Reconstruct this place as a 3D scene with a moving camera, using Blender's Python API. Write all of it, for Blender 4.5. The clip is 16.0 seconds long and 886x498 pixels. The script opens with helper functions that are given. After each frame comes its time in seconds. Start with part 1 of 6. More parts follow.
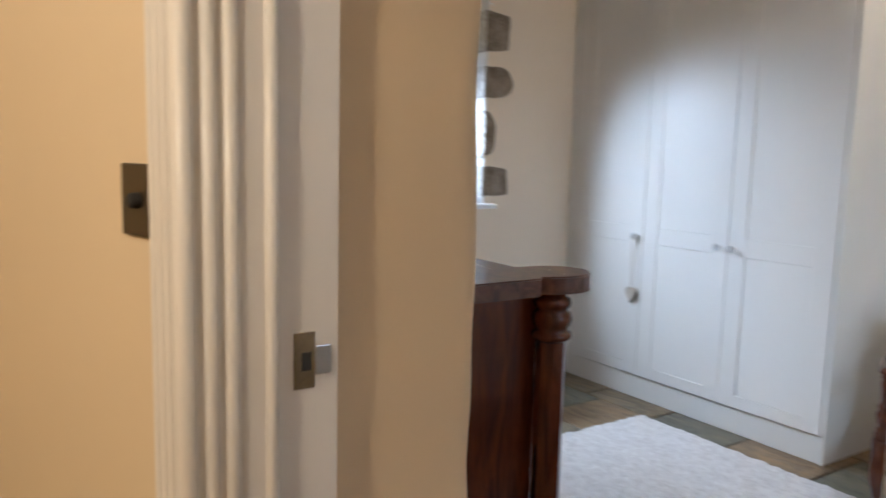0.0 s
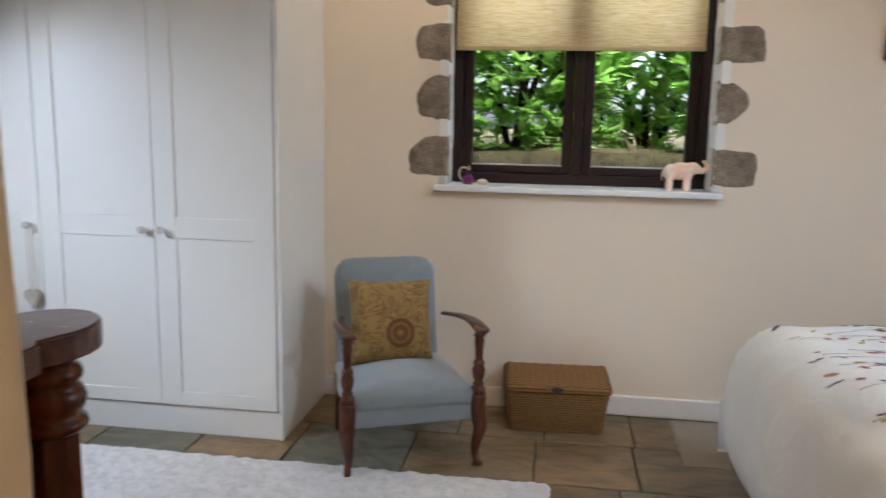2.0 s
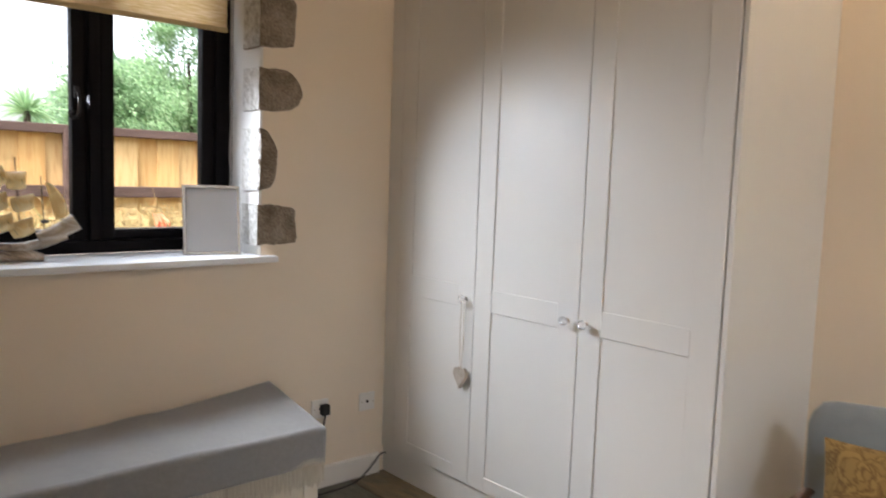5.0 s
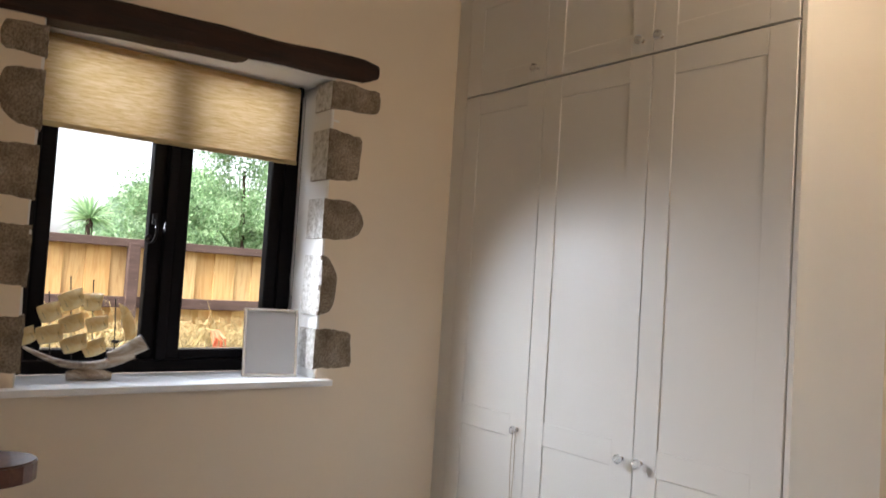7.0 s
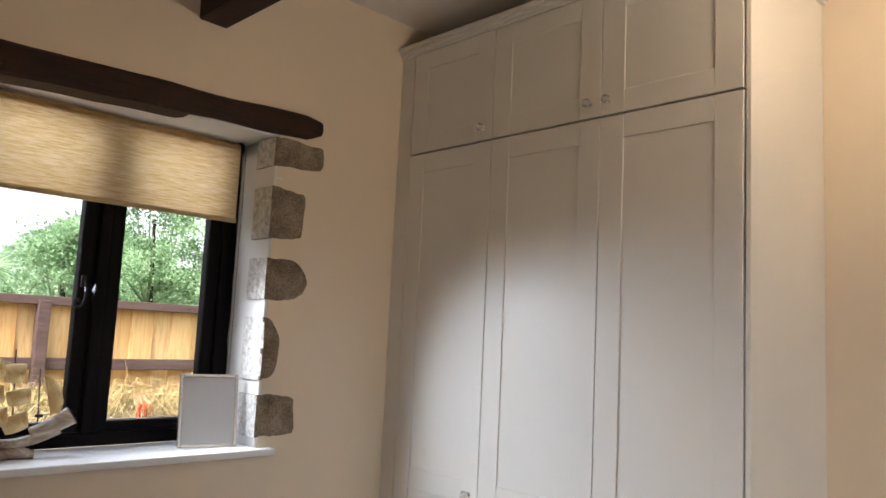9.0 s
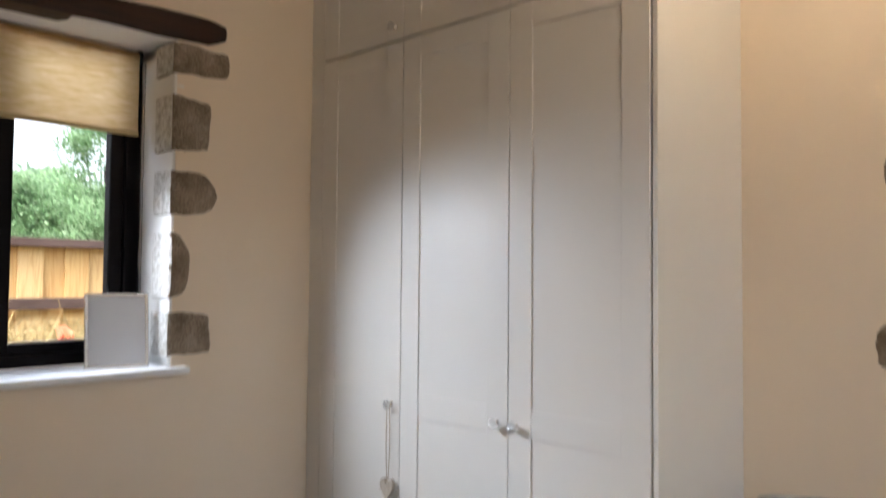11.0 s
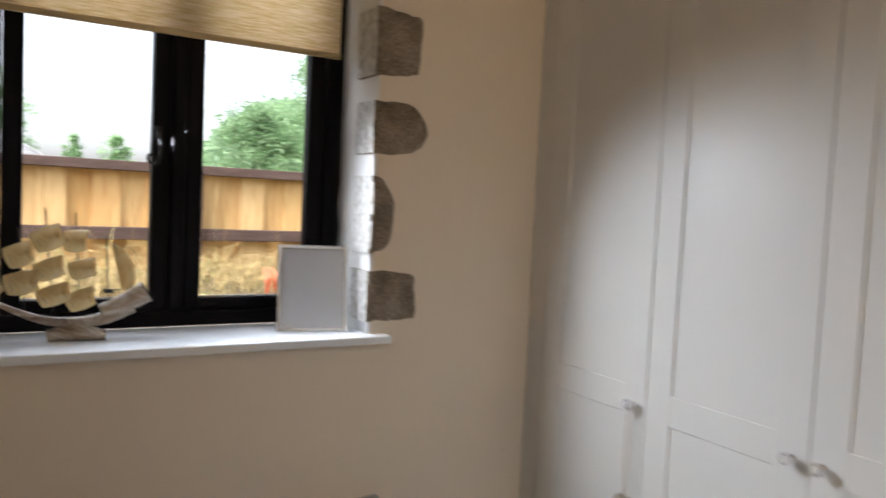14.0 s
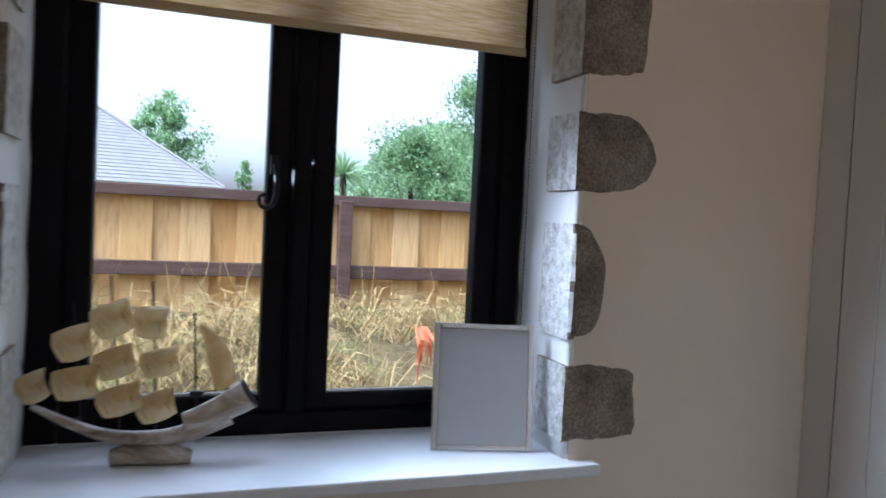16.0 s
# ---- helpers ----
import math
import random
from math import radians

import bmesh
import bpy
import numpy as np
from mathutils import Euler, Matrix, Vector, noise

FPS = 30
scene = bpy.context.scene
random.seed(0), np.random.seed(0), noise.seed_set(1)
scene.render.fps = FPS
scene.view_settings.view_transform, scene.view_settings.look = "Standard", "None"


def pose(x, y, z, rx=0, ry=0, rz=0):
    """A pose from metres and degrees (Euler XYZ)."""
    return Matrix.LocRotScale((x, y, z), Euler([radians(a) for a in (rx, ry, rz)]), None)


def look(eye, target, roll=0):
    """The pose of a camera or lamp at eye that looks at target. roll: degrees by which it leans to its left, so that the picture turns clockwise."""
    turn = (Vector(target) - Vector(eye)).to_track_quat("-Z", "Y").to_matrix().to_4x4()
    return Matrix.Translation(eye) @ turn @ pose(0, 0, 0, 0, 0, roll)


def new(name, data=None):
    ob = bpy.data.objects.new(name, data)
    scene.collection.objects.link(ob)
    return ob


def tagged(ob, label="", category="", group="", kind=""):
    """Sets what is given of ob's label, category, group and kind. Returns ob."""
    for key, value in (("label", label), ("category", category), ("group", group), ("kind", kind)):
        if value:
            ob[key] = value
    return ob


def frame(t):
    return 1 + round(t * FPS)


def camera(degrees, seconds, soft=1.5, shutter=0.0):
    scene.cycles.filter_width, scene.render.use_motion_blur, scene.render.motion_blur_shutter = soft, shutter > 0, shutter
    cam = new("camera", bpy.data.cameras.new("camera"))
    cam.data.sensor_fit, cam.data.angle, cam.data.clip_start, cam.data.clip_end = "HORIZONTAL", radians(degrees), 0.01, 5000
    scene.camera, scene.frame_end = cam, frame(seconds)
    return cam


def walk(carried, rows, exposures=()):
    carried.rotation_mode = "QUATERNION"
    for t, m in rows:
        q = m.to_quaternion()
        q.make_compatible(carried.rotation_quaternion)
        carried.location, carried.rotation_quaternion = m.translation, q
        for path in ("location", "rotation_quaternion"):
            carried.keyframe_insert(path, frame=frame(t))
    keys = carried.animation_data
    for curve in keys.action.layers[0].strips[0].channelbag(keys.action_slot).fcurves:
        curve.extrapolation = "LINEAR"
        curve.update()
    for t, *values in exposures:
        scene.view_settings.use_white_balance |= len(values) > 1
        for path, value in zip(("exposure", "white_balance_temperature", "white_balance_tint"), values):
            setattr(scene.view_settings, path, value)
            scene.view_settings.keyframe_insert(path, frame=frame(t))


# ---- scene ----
cam = camera(60.7, 16.0, shutter=0.5)
PATH = [
    (0, (0.592, 0.228, 1.366), (-1.058, 1.33, 1.114), 1.4),
    (0.2, (0.499, 0.214, 1.384), (-1.034, 1.467, 1.099), 1.1),
    (0.4, (0.431, 0.207, 1.386), (-0.968, 1.602, 1.075), 0.8),
    (0.5, (0.397, 0.23, 1.382), (-0.932, 1.69, 1.062), 0.8),
    (1, (0.281, 0.324, 1.396), (-0.707, 2.032, 1.073), 1.1),
    (1.5, (0.13, 0.39, 1.389), (-0.489, 2.266, 1.075), 1.0),
    (2, (-0.013, 0.446, 1.4), (-0.303, 2.398, 1.078), 1.1),
    (2.5, (-0.02, 0.594, 1.389), (-0.194, 2.559, 1.062), 1.2),
    (3, (0.028, 0.803, 1.396), (-0.32, 2.746, 1.07), 0.8),
    (3.5, (0.007, 0.991, 1.386), (-0.629, 2.86, 1.068), 0.3),
    (4, (-0.035, 1.202, 1.427), (-1.011, 2.923, 1.133), 0.9),
    (4.5, (-0.043, 1.296, 1.444), (-1.355, 2.78, 1.169), 2.0),
    (4.6, (-0.052, 1.313, 1.453), (-1.416, 2.748, 1.173), 2.4),
    (4.7, (-0.035, 1.335, 1.443), (-1.461, 2.711, 1.175), 2.4),
    (6.8, (-0.034, 1.227, 1.499), (-1.616, 2.449, 1.566), 3.5),
    (7, (-0.022, 1.24, 1.517), (-1.599, 2.466, 1.611), 3.6),
    (7.5, (-0.005, 1.242, 1.549), (-1.554, 2.497, 1.71), 3.8),
    (8, (-0.061, 1.214, 1.538), (-1.56, 2.521, 1.752), 3.5),
    (8.5, (-0.144, 1.153, 1.564), (-1.59, 2.516, 1.792), 3.0),
    (8.7, (-0.154, 1.146, 1.565), (-1.589, 2.52, 1.795), 2.9),
    (10.8, (-0.09, 1.451, 1.467), (-1.475, 2.882, 1.646), 1.5),
    (11, (-0.078, 1.393, 1.436), (-1.449, 2.847, 1.515), 0.5),
    (11.5, (-0.057, 1.282, 1.377), (-1.382, 2.774, 1.242), -0.7),
    (12, (-0.058, 1.299, 1.344), (-1.389, 2.772, 1.097), -1.0),
    (12.5, (-0.11, 1.412, 1.378), (-1.514, 2.823, 1.177), -0.2),
    (13, (-0.226, 1.52, 1.433), (-1.732, 2.832, 1.335), 1.8),
    (13.5, (-0.389, 1.633, 1.452), (-1.982, 2.839, 1.349), 2.3),
    (14, (-0.633, 1.749, 1.524), (-2.347, 2.772, 1.408), 2.7),
    (14.5, (-0.818, 1.924, 1.561), (-2.714, 2.552, 1.459), 2.6),
    (15, (-1.021, 1.94, 1.572), (-2.96, 2.429, 1.51), 3.1),
    (15.5, (-1.213, 1.922, 1.568), (-3.131, 2.49, 1.534), 3.1),
    (16, (-1.422, 1.999, 1.605), (-3.308, 2.659, 1.527), 2.8),
]
EXPOSURES = [
    (0.0, 1.7, 5300, 10), (1.0, 1.7, 5550, 10), (2.5, 1.52, 5700, 10), (3.5, 1.56, 6200, 12), (8.0, 1.44, 6350, 14), (12.0, 1.48, 6100, 13), (13.5, 1.38, 6400, 13), (14.5, 1.14, 6000, 13), (15.5, 0.94, 5450, 12), (16.0, 0.88, 5200, 12),
]
walk(cam, [(t, look(eye, target, roll)) for t, eye, target, roll in PATH], EXPOSURES)

# ---- world, sun, lamps ----
world = bpy.data.worlds.new("sky")
scene.world = world
world.use_nodes = True
wn = world.node_tree
sky = wn.nodes.new("ShaderNodeTexSky")
sky.sky_type, sky.sun_disc = "NISHITA", False
sky.sun_elevation, sky.sun_rotation = radians(58), radians(156)
sky.air_density, sky.dust_density, sky.ozone_density = 1.0, 4.0, 1.0
grey = wn.nodes.new("ShaderNodeHueSaturation")
grey.inputs["Saturation"].default_value, grey.inputs["Value"].default_value = 0.35, 1.6
wn.links.new(sky.outputs[0], grey.inputs["Color"])
wn.links.new(grey.outputs[0], wn.nodes["Background"].inputs[0])
wn.nodes["Background"].inputs[1].default_value = 0.15

sun = new("sun", bpy.data.lights.new("sun", "SUN"))
sun.data.energy, sun.data.angle, sun.data.color = 3.0, radians(14), (1.0, 0.95, 0.88)
sun.matrix_world = look((4, -9, 16), (0, 0, 0))


def lamp(name, kind, power, colour, m, size=0.1, size_y=None):
    ob = new(name, bpy.data.lights.new(name, kind))
    ob.data.energy, ob.data.color = power, colour
    if kind == "AREA":
        ob.data.shape, ob.data.size, ob.data.size_y = "RECTANGLE", size, size_y or size
    else:
        ob.data.shadow_soft_size = size
    ob.matrix_world = m
    return ob


CEIL_Z = 3.09
WARM = (1.0, 0.80, 0.57)
west = lamp("window_daylight_west", "AREA", 2.7, (0.86, 0.93, 1.0), look((-3.10, 2.24, 1.80), (-2.458, 2.779, 1.255)), 0.28, 0.30)
west.data.spread = radians(80)
west_down = lamp("window_skylight_west", "AREA", 0.9, (0.80, 0.90, 1.0), look((-3.07, 2.26, 1.80), (-2.40, 2.30, 0.62)), 1.0, 0.22)
west_down.data.spread = radians(72)
# Weak cool fill from the east, in a window that is never in view.
lamp("window_daylight_east", "AREA", 0.5, (0.84, 0.92, 1.0), pose(3.05, 2.6, 1.6, 0, 90, 0), 1.2, 1.2)
# Warm fill lamp without a seen fitting, brightens ceiling and upper walls.
lamp("ceiling_light_bulb", "POINT", 15.0, WARM, pose(-0.15, 3.15, 2.54), 0.11)
# Cool fill lamp with no seen source, aimed to throw the armchair's shadow.
roof = lamp("rooflight_daylight", "AREA", 2.9, (0.84, 0.92, 1.0), look((2.05, 1.92, CEIL_Z - 0.15), (-0.3, 3.9, 0.4)), 0.80, 0.36)
roof.data.spread = radians(78)
lamp("window_skylight_blind_north", "AREA", 1.3, (0.90, 0.95, 1.0), pose(0.08, 4.46, 2.09, -90, 0, 0), 1.15, 0.45)
lamp("window_skylight_blind_west", "AREA", 0.75, (0.90, 0.95, 1.0), pose(-3.36, 2.26, 2.25, 0, -90, 0), 0.22, 1.05)
lamp("hall_light_bulb", "POINT", 19.0, (1.0, 0.77, 0.50), pose(0.40, -0.80, 2.25), 0.10)


# ---- materials ----
def mat(name, rgb, rough=0.6, metal=0.0, spec=0.5):
    m = bpy.data.materials.new(name)
    m.use_nodes = True
    b = m.node_tree.nodes["Principled BSDF"]
    b.inputs["Base Color"].default_value = (*rgb, 1)
    b.inputs["Roughness"].default_value = rough
    b.inputs["Metallic"].default_value = metal
    b.inputs["Specular IOR Level"].default_value = spec
    return m


class Net:
    """Short hand for building a node net on a material."""

    def __init__(self, m):
        self.m, self.t = m, m.node_tree
        self.b = self.t.nodes["Principled BSDF"]
        self.co = self.add("ShaderNodeTexCoord").outputs["Object"]

    def add(self, kind, **props):
        n = self.t.nodes.new(kind)
        for k, v in props.items():
            if k == "op":
                n.operation = v
            elif k == "blend":
                n.blend_type = v
        return n

    def link(self, a, b):
        self.t.links.new(a, b)

    def scaled(self, sx, sy, sz, co=None):
        n = self.add("ShaderNodeMapping")
        n.inputs["Scale"].default_value = (sx, sy, sz)
        self.link(co or self.co, n.inputs[0])
        return n.outputs[0]

    def noise(self, scale, detail=4, rough=0.55, co=None, distort=0.0):
        n = self.add("ShaderNodeTexNoise")
        n.inputs["Scale"].default_value, n.inputs["Detail"].default_value = scale, detail
        n.inputs["Roughness"].default_value, n.inputs["Distortion"].default_value = rough, distort
        self.link(co or self.co, n.inputs["Vector"])
        return n.outputs["Fac"]

    def voronoi(self, scale, co=None, feature="F1"):
        n = self.add("ShaderNodeTexVoronoi")
        n.feature = feature
        n.inputs["Scale"].default_value = scale
        self.link(co or self.co, n.inputs["Vector"])
        return n.outputs["Distance"]

    def ramp(self, fac, *stops):
        n = self.add("ShaderNodeValToRGB")
        e = n.color_ramp.elements
        while len(e) < len(stops):
            e.new(0.5)
        for s, (p, c) in zip(e, stops):
            s.position, s.color = p, (*c, 1) if len(c) == 3 else c
        self.link(fac, n.inputs[0])
        return n.outputs[0]

    def mix(self, fac, a, b, blend="MIX"):
        n = self.add("ShaderNodeMix", blend=blend)
        n.data_type = "RGBA"
        for v, i in ((fac, 0), (a, 6), (b, 7)):
            if isinstance(v, (int, float)):
                n.inputs[i].default_value = v
            elif isinstance(v, tuple):
                n.inputs[i].default_value = (*v, 1)
            else:
                self.link(v, n.inputs[i])
        return n.outputs[2]

    def math(self, op, a, b=0.0):
        n = self.add("ShaderNodeMath", op=op)
        for v, i in ((a, 0), (b, 1)):
            if isinstance(v, (int, float)):
                n.inputs[i].default_value = v
            else:
                self.link(v, n.inputs[i])
        return n.outputs[0]

    def colour(self, s):
        self.link(s, self.b.inputs["Base Color"])
        return self

    def rough(self, fac, lo, hi):
        n = self.add("ShaderNodeMapRange")
        n.inputs[3].default_value, n.inputs[4].default_value = lo, hi
        self.link(fac, n.inputs[0])
        self.link(n.outputs[0], self.b.inputs["Roughness"])
        return self

    def bump(self, fac, strength, dist=0.01):
        n = self.add("ShaderNodeBump")
        n.inputs["Strength"].default_value, n.inputs["Distance"].default_value = strength, dist
        self.link(fac, n.inputs["Height"])
        last = self.b.inputs["Normal"].links
        if last:
            self.link(last[0].from_socket, n.inputs["Normal"])
        self.link(n.outputs[0], self.b.inputs["Normal"])
        return self


def plaster(name, rgb, bump=0.35):
    m = mat(name, rgb, 0.78, spec=0.25)
    n = Net(m)
    dark = tuple(c * 0.93 for c in rgb)
    n.colour(n.mix(n.noise(1.3, 5), dark, rgb))
    n.bump(n.noise(3.5, 3), bump, 0.012)
    n.bump(n.noise(160, 3), 0.12, 0.002)
    return m


def wood(name, dark, light, scale=(2, 2, 26), rough=0.35, bump=0.1, gloss=0.5):
    m = mat(name, light, rough, spec=gloss)
    n = Net(m)
    co = n.scaled(*scale)
    g = n.noise(2.2, 6, 0.6, co, 0.8)
    fine = n.noise(9, 3, 0.7, co)
    c = n.ramp(g, (0.28, dark), (0.72, light))
    n.colour(n.mix(n.math("MULTIPLY", fine, 0.45), c, dark, "MULTIPLY"))
    n.bump(fine, bump, 0.002)
    n.rough(g, rough * 0.8, rough * 1.3)
    return m


M_WALL = plaster("cream_plaster", (0.80, 0.69, 0.55))
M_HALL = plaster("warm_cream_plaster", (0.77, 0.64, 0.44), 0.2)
# Darker and browner than M_HALL: the doorway side's shade is put into the colour.
M_EDGE = plaster("shaded_cream_plaster", (0.74, 0.57, 0.36), 0.3)
M_REVEAL = plaster("white_reveal_plaster", (0.82, 0.81, 0.78), 0.5)
M_CEIL = plaster("ceiling_white", (0.80, 0.76, 0.70), 0.2)
M_TRIM = mat("white_gloss_trim", (0.80, 0.76, 0.70), 0.35)
_n = Net(M_TRIM)
_n.colour(_n.mix(_n.noise(4, 4), (0.76, 0.71, 0.64), (0.81, 0.78, 0.73)))
_n.bump(_n.noise(60, 2), 0.05, 0.002)
M_SILL = mat("white_painted_sill", (0.82, 0.83, 0.84), 0.3)
_n = Net(M_SILL)
_n.colour(_n.mix(_n.noise(7, 5), (0.76, 0.77, 0.78), (0.83, 0.84, 0.85)))
_n.rough(_n.noise(12, 4), 0.22, 0.42)
M_ROBE = mat("off_white_satin_paint", (0.74, 0.72, 0.68), 0.38)
_n = Net(M_ROBE)
_n.colour(_n.mix(_n.noise(2.5, 5), (0.72, 0.70, 0.655), (0.76, 0.74, 0.70)))
_n.bump(_n.noise(220, 2), 0.04, 0.001)
_n.rough(_n.noise(6, 4), 0.34, 0.46)
M_GAP = mat("dark_gap", (0.03, 0.028, 0.026), 0.9)
M_WIN = wood("black_brown_window_paint", (0.005, 0.004, 0.005), (0.010, 0.008, 0.010), (3, 3, 30), 0.55, 0.12, 0.10)
M_WIN_A = wood("dark_brown_window_stain", (0.014, 0.006, 0.006), (0.032, 0.014, 0.013), (3, 3, 30), 0.42, 0.12, 0.3)
M_IRON = mat("black_iron", (0.02, 0.02, 0.022), 0.45, 0.6)
_n = Net(M_IRON)
_n.bump(_n.noise(90, 3), 0.2, 0.002)
M_OAK = wood("dark_oak_beam", (0.012, 0.006, 0.004), (0.062, 0.026, 0.013), (14, 2.0, 14), 0.6, 0.9, 0.3)
M_OAK_X = wood("dark_oak_beam_long", (0.012, 0.006, 0.004), (0.062, 0.026, 0.013), (2.0, 14, 14), 0.6, 0.9, 0.3)
M_MAHOG = wood("polished_mahogany", (0.040, 0.008, 0.003), (0.19, 0.042, 0.011), (12, 12, 1.6), 0.18, 0.06)
M_MAHOG_Y = wood("polished_mahogany_top", (0.05, 0.016, 0.010), (0.20, 0.075, 0.045), (7, 11, 12), 0.24, 0.5)
M_MAHOG_Y.node_tree.nodes["Principled BSDF"].inputs["Coat Weight"].default_value = 0.5
M_MAHOG_Y.node_tree.nodes["Principled BSDF"].inputs["Coat Roughness"].default_value = 0.32
M_CHAIRWOOD = wood("dark_turned_wood", (0.030, 0.010, 0.006), (0.16, 0.048, 0.020), (16, 16, 3), 0.22, 0.06)
M_CHROME = mat("chrome", (0.8, 0.8, 0.8), 0.12, 1.0)
M_BRASS = mat("aged_brass", (0.30, 0.22, 0.12), 0.35, 1.0)
_n = Net(M_BRASS)
_n.colour(_n.mix(_n.noise(60, 4), (0.20, 0.15, 0.09), (0.42, 0.33, 0.20)))
M_BRONZE = mat("bronze_switch", (0.10, 0.075, 0.045), 0.45, 0.7)
M_GLASS = mat("window_glass", (1, 1, 1), 0.0)
M_GLASS.node_tree.nodes["Principled BSDF"].inputs["Transmission Weight"].default_value = 1.0
M_GLASS.node_tree.nodes["Principled BSDF"].inputs["IOR"].default_value = 1.05
M_CRYSTAL = mat("crystal_glass", (0.95, 0.96, 0.97), 0.02)
M_CRYSTAL.node_tree.nodes["Principled BSDF"].inputs["Transmission Weight"].default_value = 0.85

M_STONE = mat("granite_quoin", (0.30, 0.27, 0.22), 0.9, spec=0.2)
_n = Net(M_STONE)
_c = _n.ramp(_n.noise(9, 6, 0.7), (0.30, (0.17, 0.125, 0.085)), (0.52, (0.32, 0.265, 0.20)), (0.75, (0.46, 0.41, 0.34)))
_sp = _n.ramp(_n.noise(120, 3, 0.8), (0.40, (0.45, 0.40, 0.35)), (0.58, (1.0, 1.0, 1.0)))
_n.colour(_n.mix(0.75, _c, _sp, "MULTIPLY"))
_n.bump(_n.noise(26, 6, 0.7), 0.8, 0.012)
_n.bump(_n.noise(150, 3, 0.7), 0.5, 0.003)

M_STONE_WASH = mat("limewashed_granite", (0.62, 0.60, 0.55), 0.9, spec=0.2)
_n = Net(M_STONE_WASH)
_n.colour(_n.ramp(_n.noise(38, 6, 0.75), (0.34, (0.34, 0.31, 0.26)), (0.50, (0.60, 0.58, 0.54)), (0.66, (0.78, 0.77, 0.74))))
_n.bump(_n.noise(30, 6, 0.7), 0.9, 0.012)
_n.bump(_n.noise(150, 3, 0.7), 0.5, 0.003)

M_TILE = mat("riven_slate_tile", (0.14, 0.12, 0.09), 0.45)
_n = Net(M_TILE)
_info = _n.add("ShaderNodeObjectInfo")
_rnd = _info.outputs["Random"]
_off = _n.add("ShaderNodeVectorMath", op="ADD")
_n.link(_n.co, _off.inputs[0])
_cmb = _n.add("ShaderNodeCombineXYZ")
_n.link(_n.math("MULTIPLY", _rnd, 37.0), _cmb.inputs[0])
_n.link(_n.math("MULTIPLY", _rnd, 91.0), _cmb.inputs[1])
_n.link(_cmb.outputs[0], _off.inputs[1])
_tc = _n.scaled(1.0, 2.2, 1, _off.outputs[0])
_base = _n.ramp(_rnd, (0.0, (0.15, 0.11, 0.062)), (0.22, (0.22, 0.16, 0.095)), (0.45, (0.12, 0.13, 0.11)), (0.62, (0.19, 0.145, 0.085)), (0.80, (0.15, 0.165, 0.145)), (1.0, (0.25, 0.20, 0.13)))
_veins = _n.ramp(_n.noise(3.2, 7, 0.65, _tc, 1.6), (0.32, (0.45, 0.38, 0.30)), (0.50, (0.95, 0.86, 0.72)), (0.70, (1.55, 1.28, 0.92)))
_n.colour(_n.mix(0.85, _base, _veins, "MULTIPLY"))
_n.bump(_n.noise(5, 6, 0.6, _tc, 1.0), 0.55, 0.012)
_n.bump(_n.noise(60, 4, 0.7, _tc), 0.25, 0.003)
_n.rough(_n.noise(4, 4, 0.6, _tc), 0.28, 0.6)
M_GROUT = mat("sandy_grout", (0.16, 0.13, 0.095), 0.9)
_n = Net(M_GROUT)
_n.colour(_n.mix(_n.noise(40, 5), (0.065, 0.05, 0.036), (0.135, 0.105, 0.075)))


# ---- building helpers ----
def mesh_of(bm, name, smooth=False):
    me = bpy.data.meshes.new(name)
    bmesh.ops.recalc_face_normals(bm, faces=bm.faces)
    bm.to_mesh(me)
    bm.free()
    if smooth:
        for p in me.polygons:
            p.use_smooth = True
    return me


def part(name, bm, material, parent=None, label="", smooth=False, m=None, kind=""):
    ob = new(name, mesh_of(bm, name, smooth))
    ob.data.materials.append(material)
    if parent is not None:
        ob.parent = parent
    if m is not None:
        ob.matrix_basis = m
    return tagged(ob, label, "", "", kind)


def thing(name, label, category, m=None, group=""):
    ob = new(name)
    ob.empty_display_size = 0.1
    if m is not None:
        ob.matrix_basis = m
    return tagged(ob, label, category, group)


def setting(name, bm, material, label, category="", smooth=False):
    ob = new(name, mesh_of(bm, name, smooth))
    ob.data.materials.append(material)
    return tagged(ob, label, category or name.split("_")[0], "", "structure")


def add_box(bm, x0, x1, y0, y1, z0, z1, bevel=0.0, seg=2):
    r = bmesh.ops.create_cube(bm, size=1.0, matrix=Matrix.LocRotScale(((x0 + x1) / 2, (y0 + y1) / 2, (z0 + z1) / 2), None, (x1 - x0, y1 - y0, z1 - z0)))
    if bevel:
        es = list({e for v in r["verts"] for e in v.link_edges})
        bmesh.ops.bevel(bm, geom=es, offset=bevel, segments=seg, affect="EDGES", profile=0.6)
    return bm


def box(x0, x1, y0, y1, z0, z1, bevel=0.0, seg=2):
    return add_box(bmesh.new(), x0, x1, y0, y1, z0, z1, bevel, seg)


def add_lathe(bm, profile, seg=20, m=Matrix(), angle0=0.0):
    rings = []
    for r, z in profile:
        rings.append([bm.verts.new(m @ Vector((r * math.cos(angle0 + 2 * math.pi * i / seg), r * math.sin(angle0 + 2 * math.pi * i / seg), z))) for i in range(seg)])
    for a, b in zip(rings, rings[1:]):
        for i in range(seg):
            bm.faces.new((a[i], a[(i + 1) % seg], b[(i + 1) % seg], b[i]))
    bm.faces.new(rings[0][::-1])
    bm.faces.new(rings[-1])
    return bm


def lathe(profile, seg=20, m=Matrix(), angle0=0.0):
    return add_lathe(bmesh.new(), profile, seg, m, angle0)


